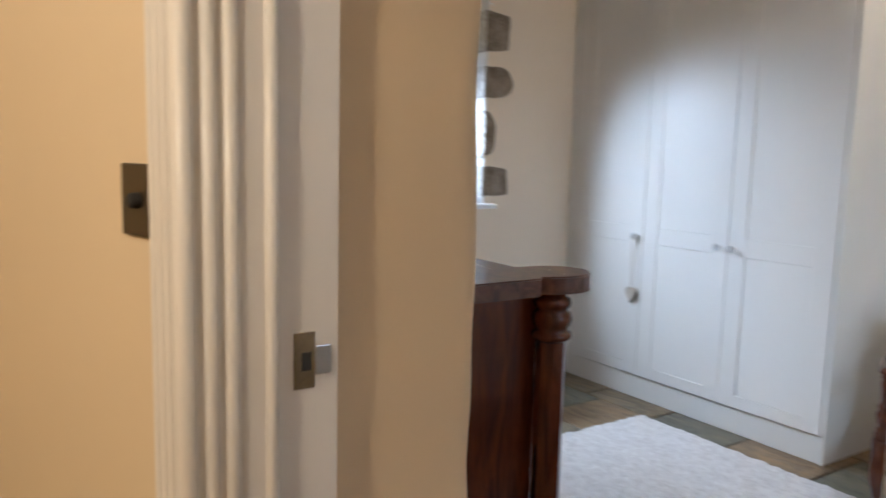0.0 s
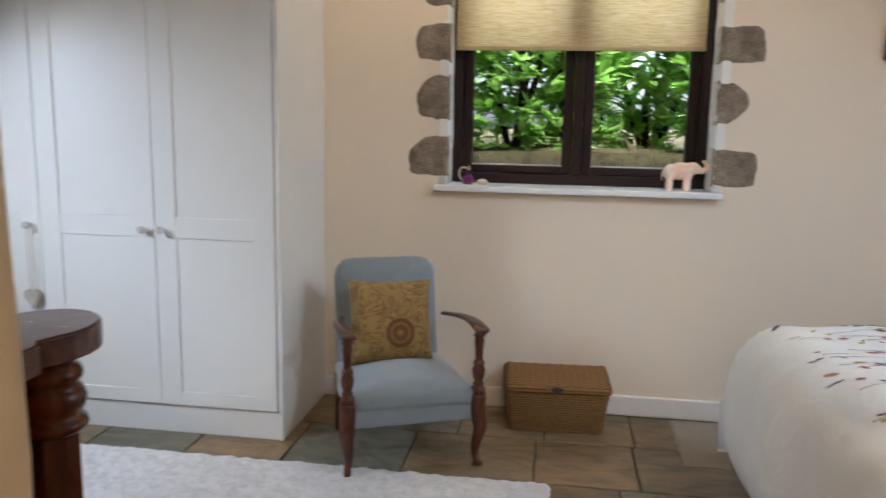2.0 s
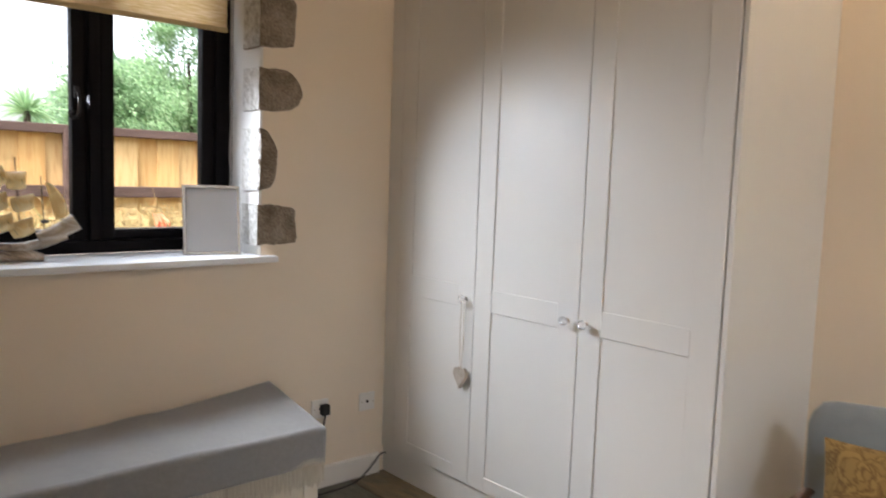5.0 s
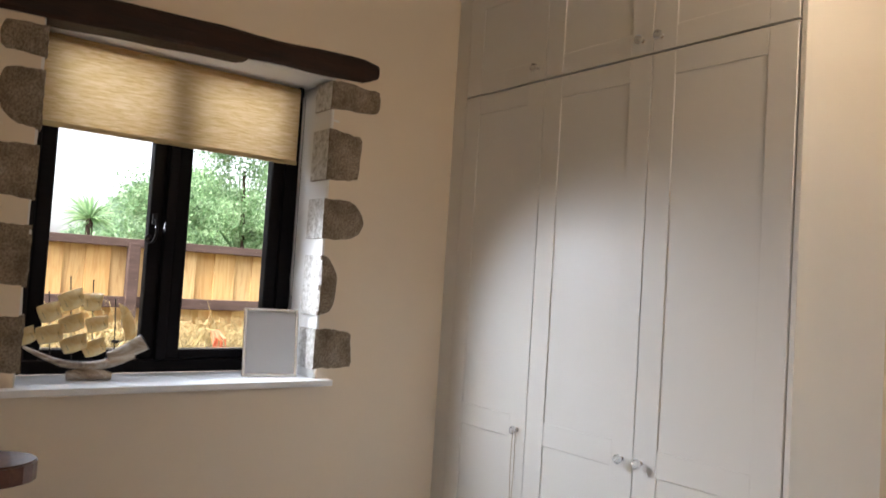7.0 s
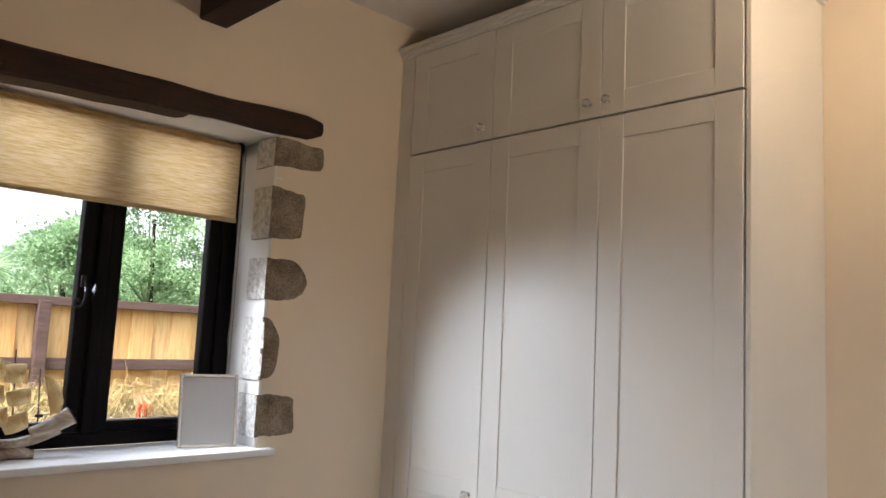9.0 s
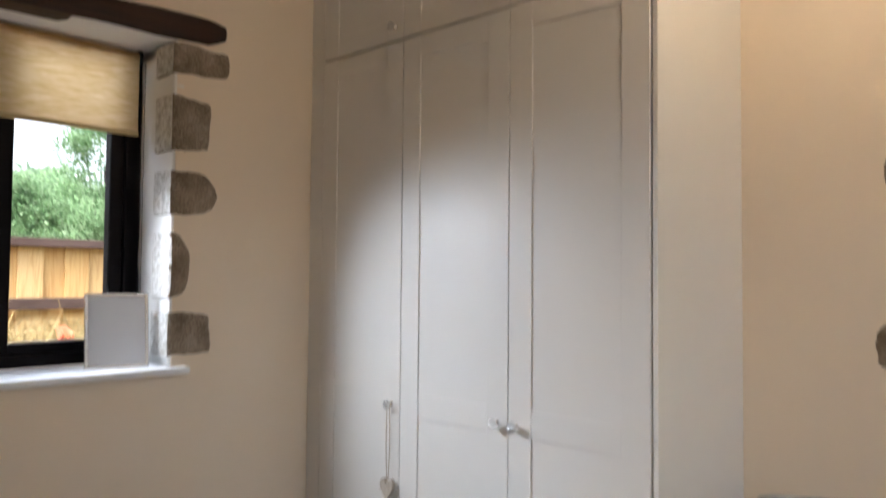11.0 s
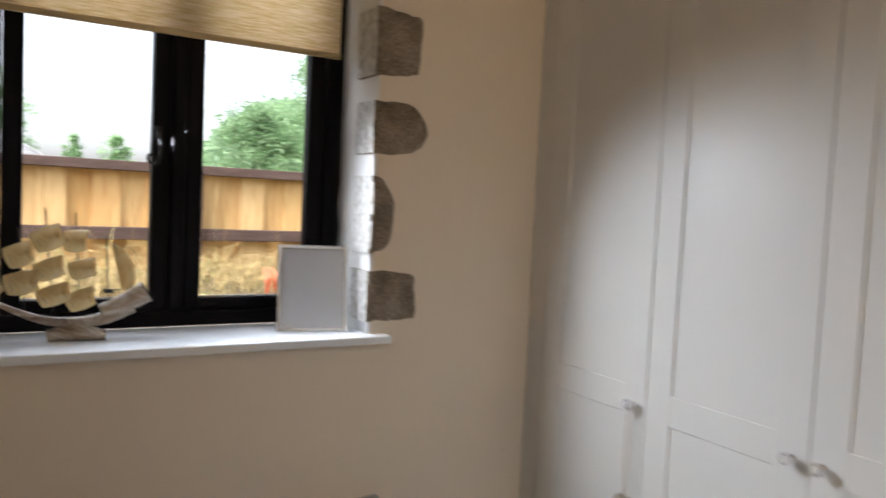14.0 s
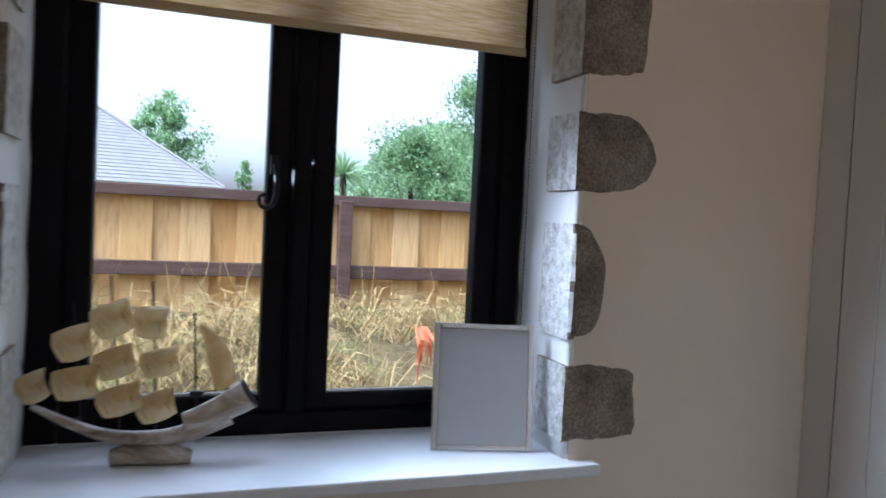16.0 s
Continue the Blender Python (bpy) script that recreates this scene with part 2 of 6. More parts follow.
def add_tube(bm, pts, radius, seg=8, flat=1.0, side=None):
    """A tube along pts; radius is a number or one for each point; flat squeezes it across."""
    pts = [Vector(p) for p in pts]
    rad = radius if isinstance(radius, (list, tuple)) else [radius] * len(pts)
    rings = []
    for i, p in enumerate(pts):
        d = (pts[min(i + 1, len(pts) - 1)] - pts[max(i - 1, 0)]).normalized()
        if side is None:
            side = d.orthogonal().normalized()
        side = Vector(side)
        side = (side - d * side.dot(d)).normalized()
        up = d.cross(side)
        rings.append([bm.verts.new(p + side * (rad[i] * math.cos(2 * math.pi * k / seg)) + up * (rad[i] * flat * math.sin(2 * math.pi * k / seg))) for k in range(seg)])
    for a, b in zip(rings, rings[1:]):
        for k in range(seg):
            bm.faces.new((a[k], a[(k + 1) % seg], b[(k + 1) % seg], b[k]))
    bm.faces.new(rings[0][::-1])
    bm.faces.new(rings[-1])
    return bm


def tube(pts, radius, seg=8, flat=1.0, side=None):
    return add_tube(bmesh.new(), pts, radius, seg, flat, side)


def curve_pts(pts, n=8):
    """Catmull-Rom through pts."""
    p = [Vector(q) for q in pts]
    p = [p[0] * 2 - p[1]] + p + [p[-1] * 2 - p[-2]]
    out = []
    for a, b, c, d in zip(p, p[1:], p[2:], p[3:]):
        for i in range(n):
            t = i / n
            out.append(0.5 * ((2 * b) + (c - a) * t + (2 * a - 5 * b + 4 * c - d) * t * t + (3 * b - a - 3 * c + d) * t ** 3))
    return out + [p[-2]]


def wobble(bm, amount, scale, seed=0.0):
    for v in bm.verts:
        v.co += noise.noise_vector(v.co * scale + Vector((seed, seed * 1.7, seed * 0.3))) * amount
    return bm


def soft_block(x0, x1, y0, y1, z0, z1, cuts=4, round_by=0.35, swell=0.0):
    """A cushion-like block: a cube pulled part of the way to a superellipsoid."""
    bm = bmesh.new()
    bmesh.ops.create_cube(bm, size=2.0)
    bmesh.ops.subdivide_edges(bm, edges=bm.edges[:], cuts=cuts, use_grid_fill=True)
    c = Vector(((x0 + x1) / 2, (y0 + y1) / 2, (z0 + z1) / 2))
    h = Vector(((x1 - x0) / 2, (y1 - y0) / 2, (z1 - z0) / 2))
    rmin = min(h) * 2 * round_by
    for v in bm.verts:
        p = Vector((v.co.x * h.x, v.co.y * h.y, v.co.z * h.z))
        q = Vector([max(-k + rmin, min(k - rmin, a)) if k > rmin else 0 for a, k in zip(p, h)])
        d = p - q
        if d.length > 1e-6:
            p = q + d.normalized() * min(d.length, rmin)
        bulge = swell * (1 - v.co.x ** 2) * (1 - v.co.y ** 2)
        v.co = c + p + Vector((0, 0, bulge * (1 if v.co.z > 0 else 0)))
    return bm


def grid(nx, ny, place):
    bm = bmesh.new()
    vs = [[bm.verts.new(place(i / nx, j / ny)) for i in range(nx + 1)] for j in range(ny + 1)]
    for j in range(ny):
        for i in range(nx):
            bm.faces.new((vs[j][i], vs[j][i + 1], vs[j + 1][i + 1], vs[j + 1][i]))
    return bm


# ---- large structure ----
WA, WB, CEIL = 4.13, -2.90, 3.09
EAST, SOUTH = 3.15, 0.985
OA = (-0.56, 0.715, 1.085, 2.40)
OB = (1.695, 2.835, 1.07, 2.40)


def holed_wall(bm, along, across, a0, a1, f0, f1, z0, z1, holes):
    """A wall that runs along an axis, with through openings (a0, a1, z0, z1) in order."""
    def blk(p, q, lo, hi):
        if q - p > 1e-4 and hi - lo > 1e-4:
            add_box(bm, *((p, q, f0, f1) if along == "x" else (f0, f1, p, q)), lo, hi)
    at = a0
    for h0, h1, lo, hi in holes:
        blk(at, h0, z0, z1)
        blk(h0, h1, z0, lo)
        blk(h0, h1, hi, z1)
        at = h1
    blk(at, a1, z0, z1)
    return bm


setting("wall_north", holed_wall(bmesh.new(), "x", "y", WB, EAST, WA, WA + 0.45, -0.02, CEIL + 0.1, [OA]), M_WALL, "cream plastered stone wall with a small window", "wall")
setting("wall_west", holed_wall(bmesh.new(), "y", "x", SOUTH, WA + 0.45, WB - 0.48, WB, -0.02, CEIL + 0.1, [OB]), M_WALL, "cream plastered gable wall with a window", "wall")
# The opening here is added, out of view, to let in extra daylight.
setting("wall_east", holed_wall(bmesh.new(), "y", "x", -1.9, WA + 0.45, EAST, EAST + 0.3, -0.02, CEIL + 0.1, [(1.9, 3.3, 0.95, 2.25)]), M_WALL, "cream plastered wall behind the bed with an added, unseen window opening", "wall")


def plaster_edge_wall():
    """The thick south wall beside the doorway, its room corner rounded and uneven."""
    bm = bmesh.new()
    line = [(-0.405, 0.688), (-0.408, 0.78), (-0.412, 0.86), (-0.416, 0.92), (-0.420, 0.95), (-0.428, 0.970), (-0.442, 0.982), (-0.462, 0.986), (-0.52, 0.986), (-0.8, 0.986), (-1.6, 0.986), (WB - 0.2, 0.986)]
    rows = []
    for k in range(63):
        z = -0.02 + k * 0.05
        row = []
        for i, (x, y) in enumerate(line):
            w = 0.010 * noise.noise(Vector((0.3 * i, 1.7, z * 2.1))) + 0.006 * noise.noise(Vector((0.6 * i, 9.0, z * 6.0)))
            if i > 8:
                w *= 0.3
            row.append(bm.verts.new((x + w, y + 0.6 * w, z)))
        rows.append(row)
    for a, b in zip(rows, rows[1:]):
        for i in range(len(line) - 1):
            bm.faces.new((a[i], a[i + 1], b[i + 1], b[i]))
    return bm


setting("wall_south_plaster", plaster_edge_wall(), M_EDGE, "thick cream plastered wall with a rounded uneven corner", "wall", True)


def slanted_wall():
    """The hall side of the doorway wall stands a few degrees out of square."""
    bm = bmesh.new()
    foot = [(-0.41, 0.475), (-0.41, 0.66), (-0.46, 0.70), (-0.46, 0.94), (WB - 0.2, 0.94), (WB - 0.2, -0.245)]
    lo = [bm.verts.new((x, y, -0.02)) for x, y in foot]
    hi = [bm.verts.new((x, y, CEIL + 0.1)) for x, y in foot]
    for i in range(6):
        bm.faces.new((lo[i], lo[(i + 1) % 6], hi[(i + 1) % 6], hi[i]))
    bm.faces.new(lo)
    bm.faces.new(hi)
    return bm


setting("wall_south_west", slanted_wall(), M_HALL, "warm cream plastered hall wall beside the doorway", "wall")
setting("wall_south_east", box(0.53, EAST, 0.465, 0.985, -0.02, CEIL + 0.1), M_WALL, "cream plastered wall beside the doorway", "wall")
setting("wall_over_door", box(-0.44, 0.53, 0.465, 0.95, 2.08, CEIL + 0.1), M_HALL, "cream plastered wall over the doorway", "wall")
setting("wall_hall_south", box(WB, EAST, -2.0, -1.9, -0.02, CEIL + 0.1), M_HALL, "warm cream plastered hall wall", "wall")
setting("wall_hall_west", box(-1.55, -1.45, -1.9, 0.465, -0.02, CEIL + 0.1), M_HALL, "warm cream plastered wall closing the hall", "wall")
setting("ceiling", box(WB - 0.3, EAST + 0.2, -2.0, WA + 0.3, CEIL, CEIL + 0.08), M_CEIL, "flat white plastered ceiling")
setting("ceiling_beam", wobble(add_box(bmesh.new(), WB - 0.1, EAST, 2.435, 2.555, 2.76, CEIL + 0.02, 0.012), 0.012, 3.0), M_OAK_X, "dark oak beam across the ceiling", "beam")

floor = setting("floor", box(WB - 0.3, EAST + 0.2, -2.0, WA + 0.3, -0.12, -0.009), M_GROUT, "riven slate tiles with sandy joints")


def skirting(bm, x0, x1, y0, y1):
    add_box(bm, x0, x1, y0, y1, 0, 0.098, 0.006)
    return bm


setting("baseboard_north", skirting(bmesh.new(), -1.165, EAST, WA - 0.022, WA + 0.01), M_TRIM, "painted white skirting board", "skirting board")
setting("baseboard_west", skirting(bmesh.new(), WB - 0.01, WB + 0.022, SOUTH, 3.47), M_TRIM, "painted white skirting board", "skirting board")


# ---- doorway ----


def door_frame():
    t = thing("door_frame", "white painted door frame with moulded architrave at the doorway", "door frame")
    tagged(t, kind="structure")
    for s, x0 in ((1, -0.345), (-1, 0.495)):
        def bx(a, b):
            return sorted((x0 - s * a, x0 - s * b))
        bm = bmesh.new()
        add_box(bm, *bx(0.0, 0.06), 0.462, 0.596, 0, 2.06, 0.004)
        part("lining", bm, M_TRIM, t)
        bm = bmesh.new()
        add_box(bm, *bx(0.016, 0.06), 0.5961, 0.690, 0, 2.06, 0.003)
        part("rebate", bm, M_TRIM, t)
        bm = box(-0.058, 0.0, -0.026, -0.001, 0, 2.12, 0.005)
        for k in range(3):
            add_lathe(bm, [(0.007, 0), (0.007, 2.10)], 12, pose(-0.012 - k * 0.017, -0.024, 0))
        part("architrave", bm, M_TRIM, t, "", False, pose(-0.353, 0.486, 0, 0, 0, 15) if s == 1 else pose(0.503 + 0.058, 0.464, 0))
        for k, (y, r) in enumerate(((0.474, 0.012), (0.505, 0.010), (0.532, 0.010), (0.585, 0.009))):
            part("bead", lathe([(r, 0.0), (r, 2.06)], 14, pose(x0, y, 0)), M_TRIM, t, smooth=True)
    part("head_lining", box(-0.405, 0.555, 0.452, 0.702, 2.061, 2.079, 0.003), M_TRIM, t)
    part("head_architrave", box(-0.46, 0.63, 0.440, 0.465, 2.121, 2.22, 0.005), M_TRIM, t)
    plate = part("strike_plate", box(-0.3615, -0.3585, 0.622, 0.653, 1.036, 1.116, 0.0008), M_BRASS, t, "aged brass strike plate")
    part("keep", box(-0.3582, -0.3570, 0.633, 0.647, 1.062, 1.088), M_GAP, plate)
    part("lip", wobble(box(-0.358, -0.3555, 0.653, 0.676, 1.055, 1.096, 0.0008), 0, 1), M_CHROME, plate)
    for z in (1.044, 1.108):
        part("screw", lathe([(0.0035, -0.001), (0.0035, 0.0006), (0.002, 0.0012)], 10, pose(-0.3582, 0.637, z, 0, 90, 0)), M_BRASS, plate)


door_frame()


def light_switch():
    t = thing("light_switch", "square bronze dimmer switch plate on the hall wall", "switch", pose(-0.477, 0.4571, 1.293, 0, 0, 15))
    part("plate", box(-0.049, 0.049, -0.008, 0, -0.049, 0.049, 0.003), M_BRONZE, t)
    part("knob", lathe([(0.011, 0), (0.010, 0.012), (0.006, 0.015)], 16, pose(0, -0.008, 0, 90, 0, 0)), M_GAP, t, "dark toggle")


light_switch()


# ---- windows ----
def casement(name, label, w, h, material, m, hook_at, fr=0.058, st=0.052):
    """A two-light casement window, built in x (width) and z from its lower left inner corner; y points outwards."""
    t = thing(name, label, "window", m)
    tagged(t, kind="structure")
    for a, b in ((0, fr), (w - fr, w)):
        part("window_frame", box(a, b, 0, 0.075, 0, h, 0.006), material, t)
    part("window_frame", box(fr, w - fr, 0, 0.075, 0, 0.05, 0.006), material, t)
    part("window_frame", box(fr, w - fr, 0, 0.075, h - 0.05, h, 0.006), material, t)
    part("mullion", box(w / 2 - 0.022, w / 2 + 0.022, -0.008, 0.075, 0.05, h - 0.05, 0.008), material, t)
    for a, b in ((fr, w / 2 - 0.022), (w / 2 + 0.022, w - fr)):
        sash = part("sash", box(a + 0.002, a + st, 0.010, 0.066, 0.052, h - 0.052, 0.009), material, t)
        part("sash_stile", box(b - st, b - 0.002, 0.010, 0.066, 0.052, h - 0.052, 0.009), material, sash)
        part("sash_rail", box(a + st - 0.002, b - st + 0.002, 0.011, 0.066, 0.052, 0.092, 0.009), material, sash)
        part("sash_rail", box(a + st - 0.002, b - st + 0.002, 0.011, 0.066, h - 0.092, h - 0.052, 0.009), material, sash)
        part("glazing_bead", box(a + st - 0.004, b - st + 0.004, 0.022, 0.034, 0.088, 0.098, 0.003), M_SILVER, sash, "pale glazing spacer")
        p = part("pane", box(a + st - 0.007, b - st + 0.007, 0.040, 0.044, 0.085, h - 0.085), M_GLASS, sash)
        p.visible_shadow = False
    x, z = hook_at
    pts = [(x, -0.020, z), (x + 0.004, -0.028, z - 0.03), (x + 0.002, -0.026, z - 0.075), (x - 0.012, -0.025, z - 0.098), (x - 0.030, -0.025, z - 0.094), (x - 0.034, -0.025, z - 0.076), (x - 0.022, -0.025, z - 0.068), (x - 0.016, -0.025, z - 0.080)]
    hd = part("handle", tube(curve_pts(pts, 5), [0.006] * 14 + [0.0045] * 22, 8), M_IRON, t, "black iron monkey-tail handle", True)
    part("handle_plate", box(x - 0.010, x + 0.010, -0.012, -0.0, z - 0.022, z + 0.022, 0.003), M_IRON, hd)
    return t


M_SILVER = mat("pale_spacer", (0.55, 0.56, 0.56), 0.4)
casement("window_1", "two-light casement window with dark brown frame", 1.275, 1.28, M_WIN_A, pose(-0.56, 4.33, 1.115), (0.545, 0.70))
casement("window_2", "two-light casement window with black frame and iron handle", 1.14, 1.315, M_WIN, pose(-3.19, 1.695, 1.085, 0, 0, 90), (0.505, 0.625), 0.070, 0.058)


def window_board(name, label, x0, x1, y0, y1, z0, z1):
    return setting(name, wobble(add_box(bmesh.new(), x0, x1, y0, y1, z0, z1, 0.006), 0.0015, 5), M_SILL, label, "window sill")


window_board("window_sill_1", "white painted window board", -0.610, 0.748, WA - 0.045, 4.345, 1.085, 1.113)
window_board("window_sill_2", "white painted window board", -3.200, WB + 0.045, 1.643, 2.894, 1.056, 1.083)


def reveal_lining(name, x0, x1, y0, y1, z0, z1, cut):
    """Rough white plaster on the sides and head of a window opening."""
    bm = box(x0, x1, y0, y1, z0, z1)
    bmesh.ops.subdivide_edges(bm, edges=bm.edges[:], cuts=cut, use_grid_fill=True)
    wobble(bm, 0.006, 9.0)
    return setting(name, bm, M_REVEAL, "uneven white plaster in the window opening", "wall", True)


reveal_lining("trim_reveal_a", -3.19, WB - 0.004, OB[1] - 0.008, OB[1] + 0.03, 1.075, 2.37, 14)
reveal_lining("trim_reveal_b", -3.19, WB - 0.004, OB[0] - 0.03, OB[0] + 0.008, 1.075, 2.37, 14)
reveal_lining("trim_reveal_c", -3.19, WB - 0.004, OB[0], OB[1], 2.372, 2.42, 10)
reveal_lining("trim_reveal_d", OA[1] - 0.010, OA[1] + 0.03, WA - 0.002, 4.33, 1.105, 2.37, 14)
reveal_lining("trim_reveal_e", OA[0] - 0.03, OA[0] + 0.010, WA - 0.002, 4.33, 1.105, 2.37, 14)
reveal_lining("trim_reveal_f", OA[0], OA[1], WA + 0.004, 4.33, 2.372, 2.42, 10)


def lintel(name, label, m, length, material):
    """A curved, tapering old oak lintel in x, its lower left corner at the origin, face towards -y."""
    bm = bmesh.new()
    rings = []
    n = 44
    for i in range(n + 1):
        u = i / n
        x = u * length
        low = 0.065 * u ** 0.7 + 0.008 * noise.noise(Vector((x * 4, 3, 0)))
        high = 0.128 + 0.040 * u + 0.008 * noise.noise(Vector((x * 3, 8, 0)))
        if u > 0.96:
            k = (u - 0.96) / 0.04
            low, high = low + 0.030 * k, high - 0.012 * k
        prof = [(0.10, low), (-0.012, low), (-0.022, low + 0.012), (-0.024, (low + high) / 2), (-0.020, high - 0.012), (-0.008, high), (0.10, high)]
        rings.append([bm.verts.new((x, y + 0.006 * noise.noise(Vector((x * 7, y * 9, z * 9))), z)) for y, z in prof])
    for a, b in zip(rings, rings[1:]):
        for k in range(len(a)):
            bm.faces.new((a[k], a[(k + 1) % len(a)], b[(k + 1) % len(a)], b[k]))
    bm.faces.new(rings[0][::-1])
    bm.faces.new(rings[-1])
    ob = setting(name, bm, material, label, "lintel")
    ob.matrix_basis = m
    return ob


lintel("lintel_west", "rough dark oak lintel over the window", pose(WB - 0.002, 1.40, 2.325, 0, 0, 90), 1.64, M_OAK_X)
lintel("lintel_north", "rough dark oak lintel over the window", pose(0.95, WA + 0.002, 2.325, 0, 0, 0) @ Matrix.Diagonal((-1, 1, 1, 1)), 1.80, M_OAK_X)


def quoin(a0, a1, z0, z1, seed, side, inner, rt, rb):
    """A granite stone let into the plaster at the edge of an opening, wrapped round the corner; rt, rb: how far its outer end is rounded above and below."""
    bm = bmesh.new()
    bmesh.ops.create_cube(bm, size=2.0)
    bmesh.ops.subdivide_edges(bm, edges=bm.edges[:], cuts=11, use_grid_fill=True)
    cz, hz, w = (z0 + z1) / 2, (z1 - z0) / 2, a1 - a0
    for v in bm.verts:
        x, y, z = v.co
        u = (1 + x * side) / 2
        cut = rt * max(0.0, z) ** 2.2 + rb * max(0.0, -z) ** 2.2
        out = u * w * (1 - cut)
        px = a0 + out if side > 0 else a1 - out
        pz = cz + hz * z * (1 - 0.10 * u ** 3)
        p = Vector((px, inner * (1 + y) / 2, pz))
        jag = noise.noise_vector(Vector((p.x * 11 + seed, seed * 3.1, p.z * 11)))
        p.x += 0.013 * jag.x * (1 if u > 0.6 else 0.2)
        p.z += 0.011 * jag.z
        fine = noise.noise(Vector((p.x * 32 + seed, p.y * 32, p.z * 32))) + 0.6 * noise.noise(Vector((p.x * 70, p.y * 70, p.z * 70 + seed)))
        rim = max(abs(x), abs(z))
        p.y += 0.0032 * fine + (0.008 * max(0.0, (rim - 0.82) / 0.18) ** 2 if y < -0.9 else 0)
        p.x += 0.003 * fine * (1 if u < 0.02 else 0) * side
        v.co = p
    return bm


def stones(axis, rows):
    for i, (a0, a1, z0, z1, side, rt, rb) in enumerate(rows):
        bm = quoin(a0, a1, z0, z1, i * 5.3 + (40 if axis == "x" else 0), side, 0.10 if axis == "x" else 0.15, rt, rb)
        m = pose(0, WA - 0.007, 0) if axis == "x" else pose(WB + 0.007, 0, 0, 0, 0, 90)
        ob = part("granite_quoin", bm, M_STONE, None, "", True, m)
        ob.data.set_sharp_from_angle(angle=radians(38))
        ob.data.materials.append(M_STONE_WASH)
        for f in ob.data.polygons:
            if f.normal.x * side < -0.7:
                f.material_index = 1
        tagged(ob, "rough grey-brown granite stone set in the plaster beside the window", "stone", "quoin stones of the windows", "structure")


stones("x", [(-0.704, -0.540, 1.706, 1.877, -1, 0.12, 0.02), (-0.700, -0.540, 1.428, 1.646, -1, 0.55, 0.0), (-0.738, -0.540, 1.157, 1.354, -1, 0.40, 0.0), (-0.69, -0.540, 1.96, 2.12, -1, 0.1, 0.2),
             (0.695, 0.895, 1.707, 1.868, 1, 0.12, 0.05), (0.695, 0.838, 1.422, 1.625, 1, 0.45, 0.60), (0.695, 0.899, 1.141, 1.314, 1, 0.05, 0.05), (0.695, 0.86, 1.98, 2.14, 1, 0.2, 0.2)])
stones("y", [(2.817, 3.072, 2.252, 2.372, 1, 0.05, 0.1), (2.817, 2.987, 1.940, 2.160, 1, 0.02, 0.06), (2.817, 3.020, 1.682, 1.862, 1, 0.35, 0.30), (2.817, 2.906, 1.350, 1.612, 1, 0.42, 0.40), (2.817, 3.006, 1.125, 1.294, 1, 0.05, 0.05),
             (1.570, 1.713, 1.958, 2.165, -1, 0.1, 0.5), (1.520, 1.713, 1.716, 1.906, -1, 0.15, 0.05), (1.580, 1.713, 1.423, 1.632, -1, 0.2, 0.15), (1.514, 1.713, 1.127, 1.324, -1, 0.06, 0.06), (1.560, 1.713, 2.207, 2.32, -1, 0.1, 0.1)])


M_BLIND = mat("woven_gold_blind", (0.72, 0.58, 0.30), 0.8, spec=0.2)
_n = Net(M_BLIND)
_s = _n.noise(5, 5, 0.7, _n.scaled(3.0, 3.0, 45))
_n.colour(_n.ramp(_s, (0.35, (0.74, 0.575, 0.34)), (0.55, (0.62, 0.435, 0.21)), (0.68, (0.42, 0.27, 0.11))))
_n.bump(_s, 0.2, 0.002)
_tr = _n.add("ShaderNodeBsdfTranslucent")
_n.link(_n.ramp(_s, (0.35, (0.80, 0.63, 0.40)), (0.60, (0.60, 0.40, 0.17))), _tr.inputs[0])
_mx = _n.add("ShaderNodeMixShader")
_mx.inputs[0].default_value = 0.55
_n.link(_n.b.outputs[0], _mx.inputs[1])
_n.link(_tr.outputs[0], _mx.inputs[2])
_n.link(_mx.outputs[0], _n.t.nodes["Material Output"].inputs[0])
M_BLINDHEM = mat("gold_blind_hem", (0.50, 0.38, 0.19), 0.7)
M_BEADS = mat("dark_chain", (0.06, 0.055, 0.05), 0.4, 0.5)


def roller_blind(m, w, top, low):
    t = thing("roller_blind", "half-lowered gold woven roller blind with a bead chain", "blind", m)
    part("roller", lathe([(0.021, 0.01), (0.021, w - 0.01)], 20, pose(0, 0, top, 0, 90, 0)), M_BLIND, t, smooth=True)
    part("fabric", grid(60, 40, lambda u, v: Vector((0.012 + u * (w - 0.024), -0.020 + 0.003 * noise.noise(Vector((u * 3, v * 2, 1))), top - v * (top - low)))), M_BLIND, t, smooth=True)
    part("hem_bar", box(0.010, w - 0.010, -0.026, -0.014, low - 0.020, low, 0.004), M_BLINDHEM, t)
    for x in (0.0, w - 0.012):
        part("bracket", lathe([(0.030, 0), (0.030, 0.012)], 20, pose(x, 0, top, 0, 90, 0)), M_IRON, t)
    for x in (w + 0.004, w + 0.018):
        bm = bmesh.new()
        z = top - 0.02
        while z > 1.22:
            add_lathe(bm, [(0.0008, -0.0035), (0.0022, 0), (0.0008, 0.0035)], 6, pose(x, -0.012, z))
            z -= 0.0095
        tagged(part("bead_chain", bm, M_BEADS, t), kind="stuff")
    return t


roller_blind(pose(-0.545, 4.300, 0), 1.215, 2.335, 1.79)
roller_blind(pose(-3.150, 1.712, 0, 0, 0, 90), 1.085, 2.345, 2.032)


# ---- built-in wardrobe ----
FY = 3.489


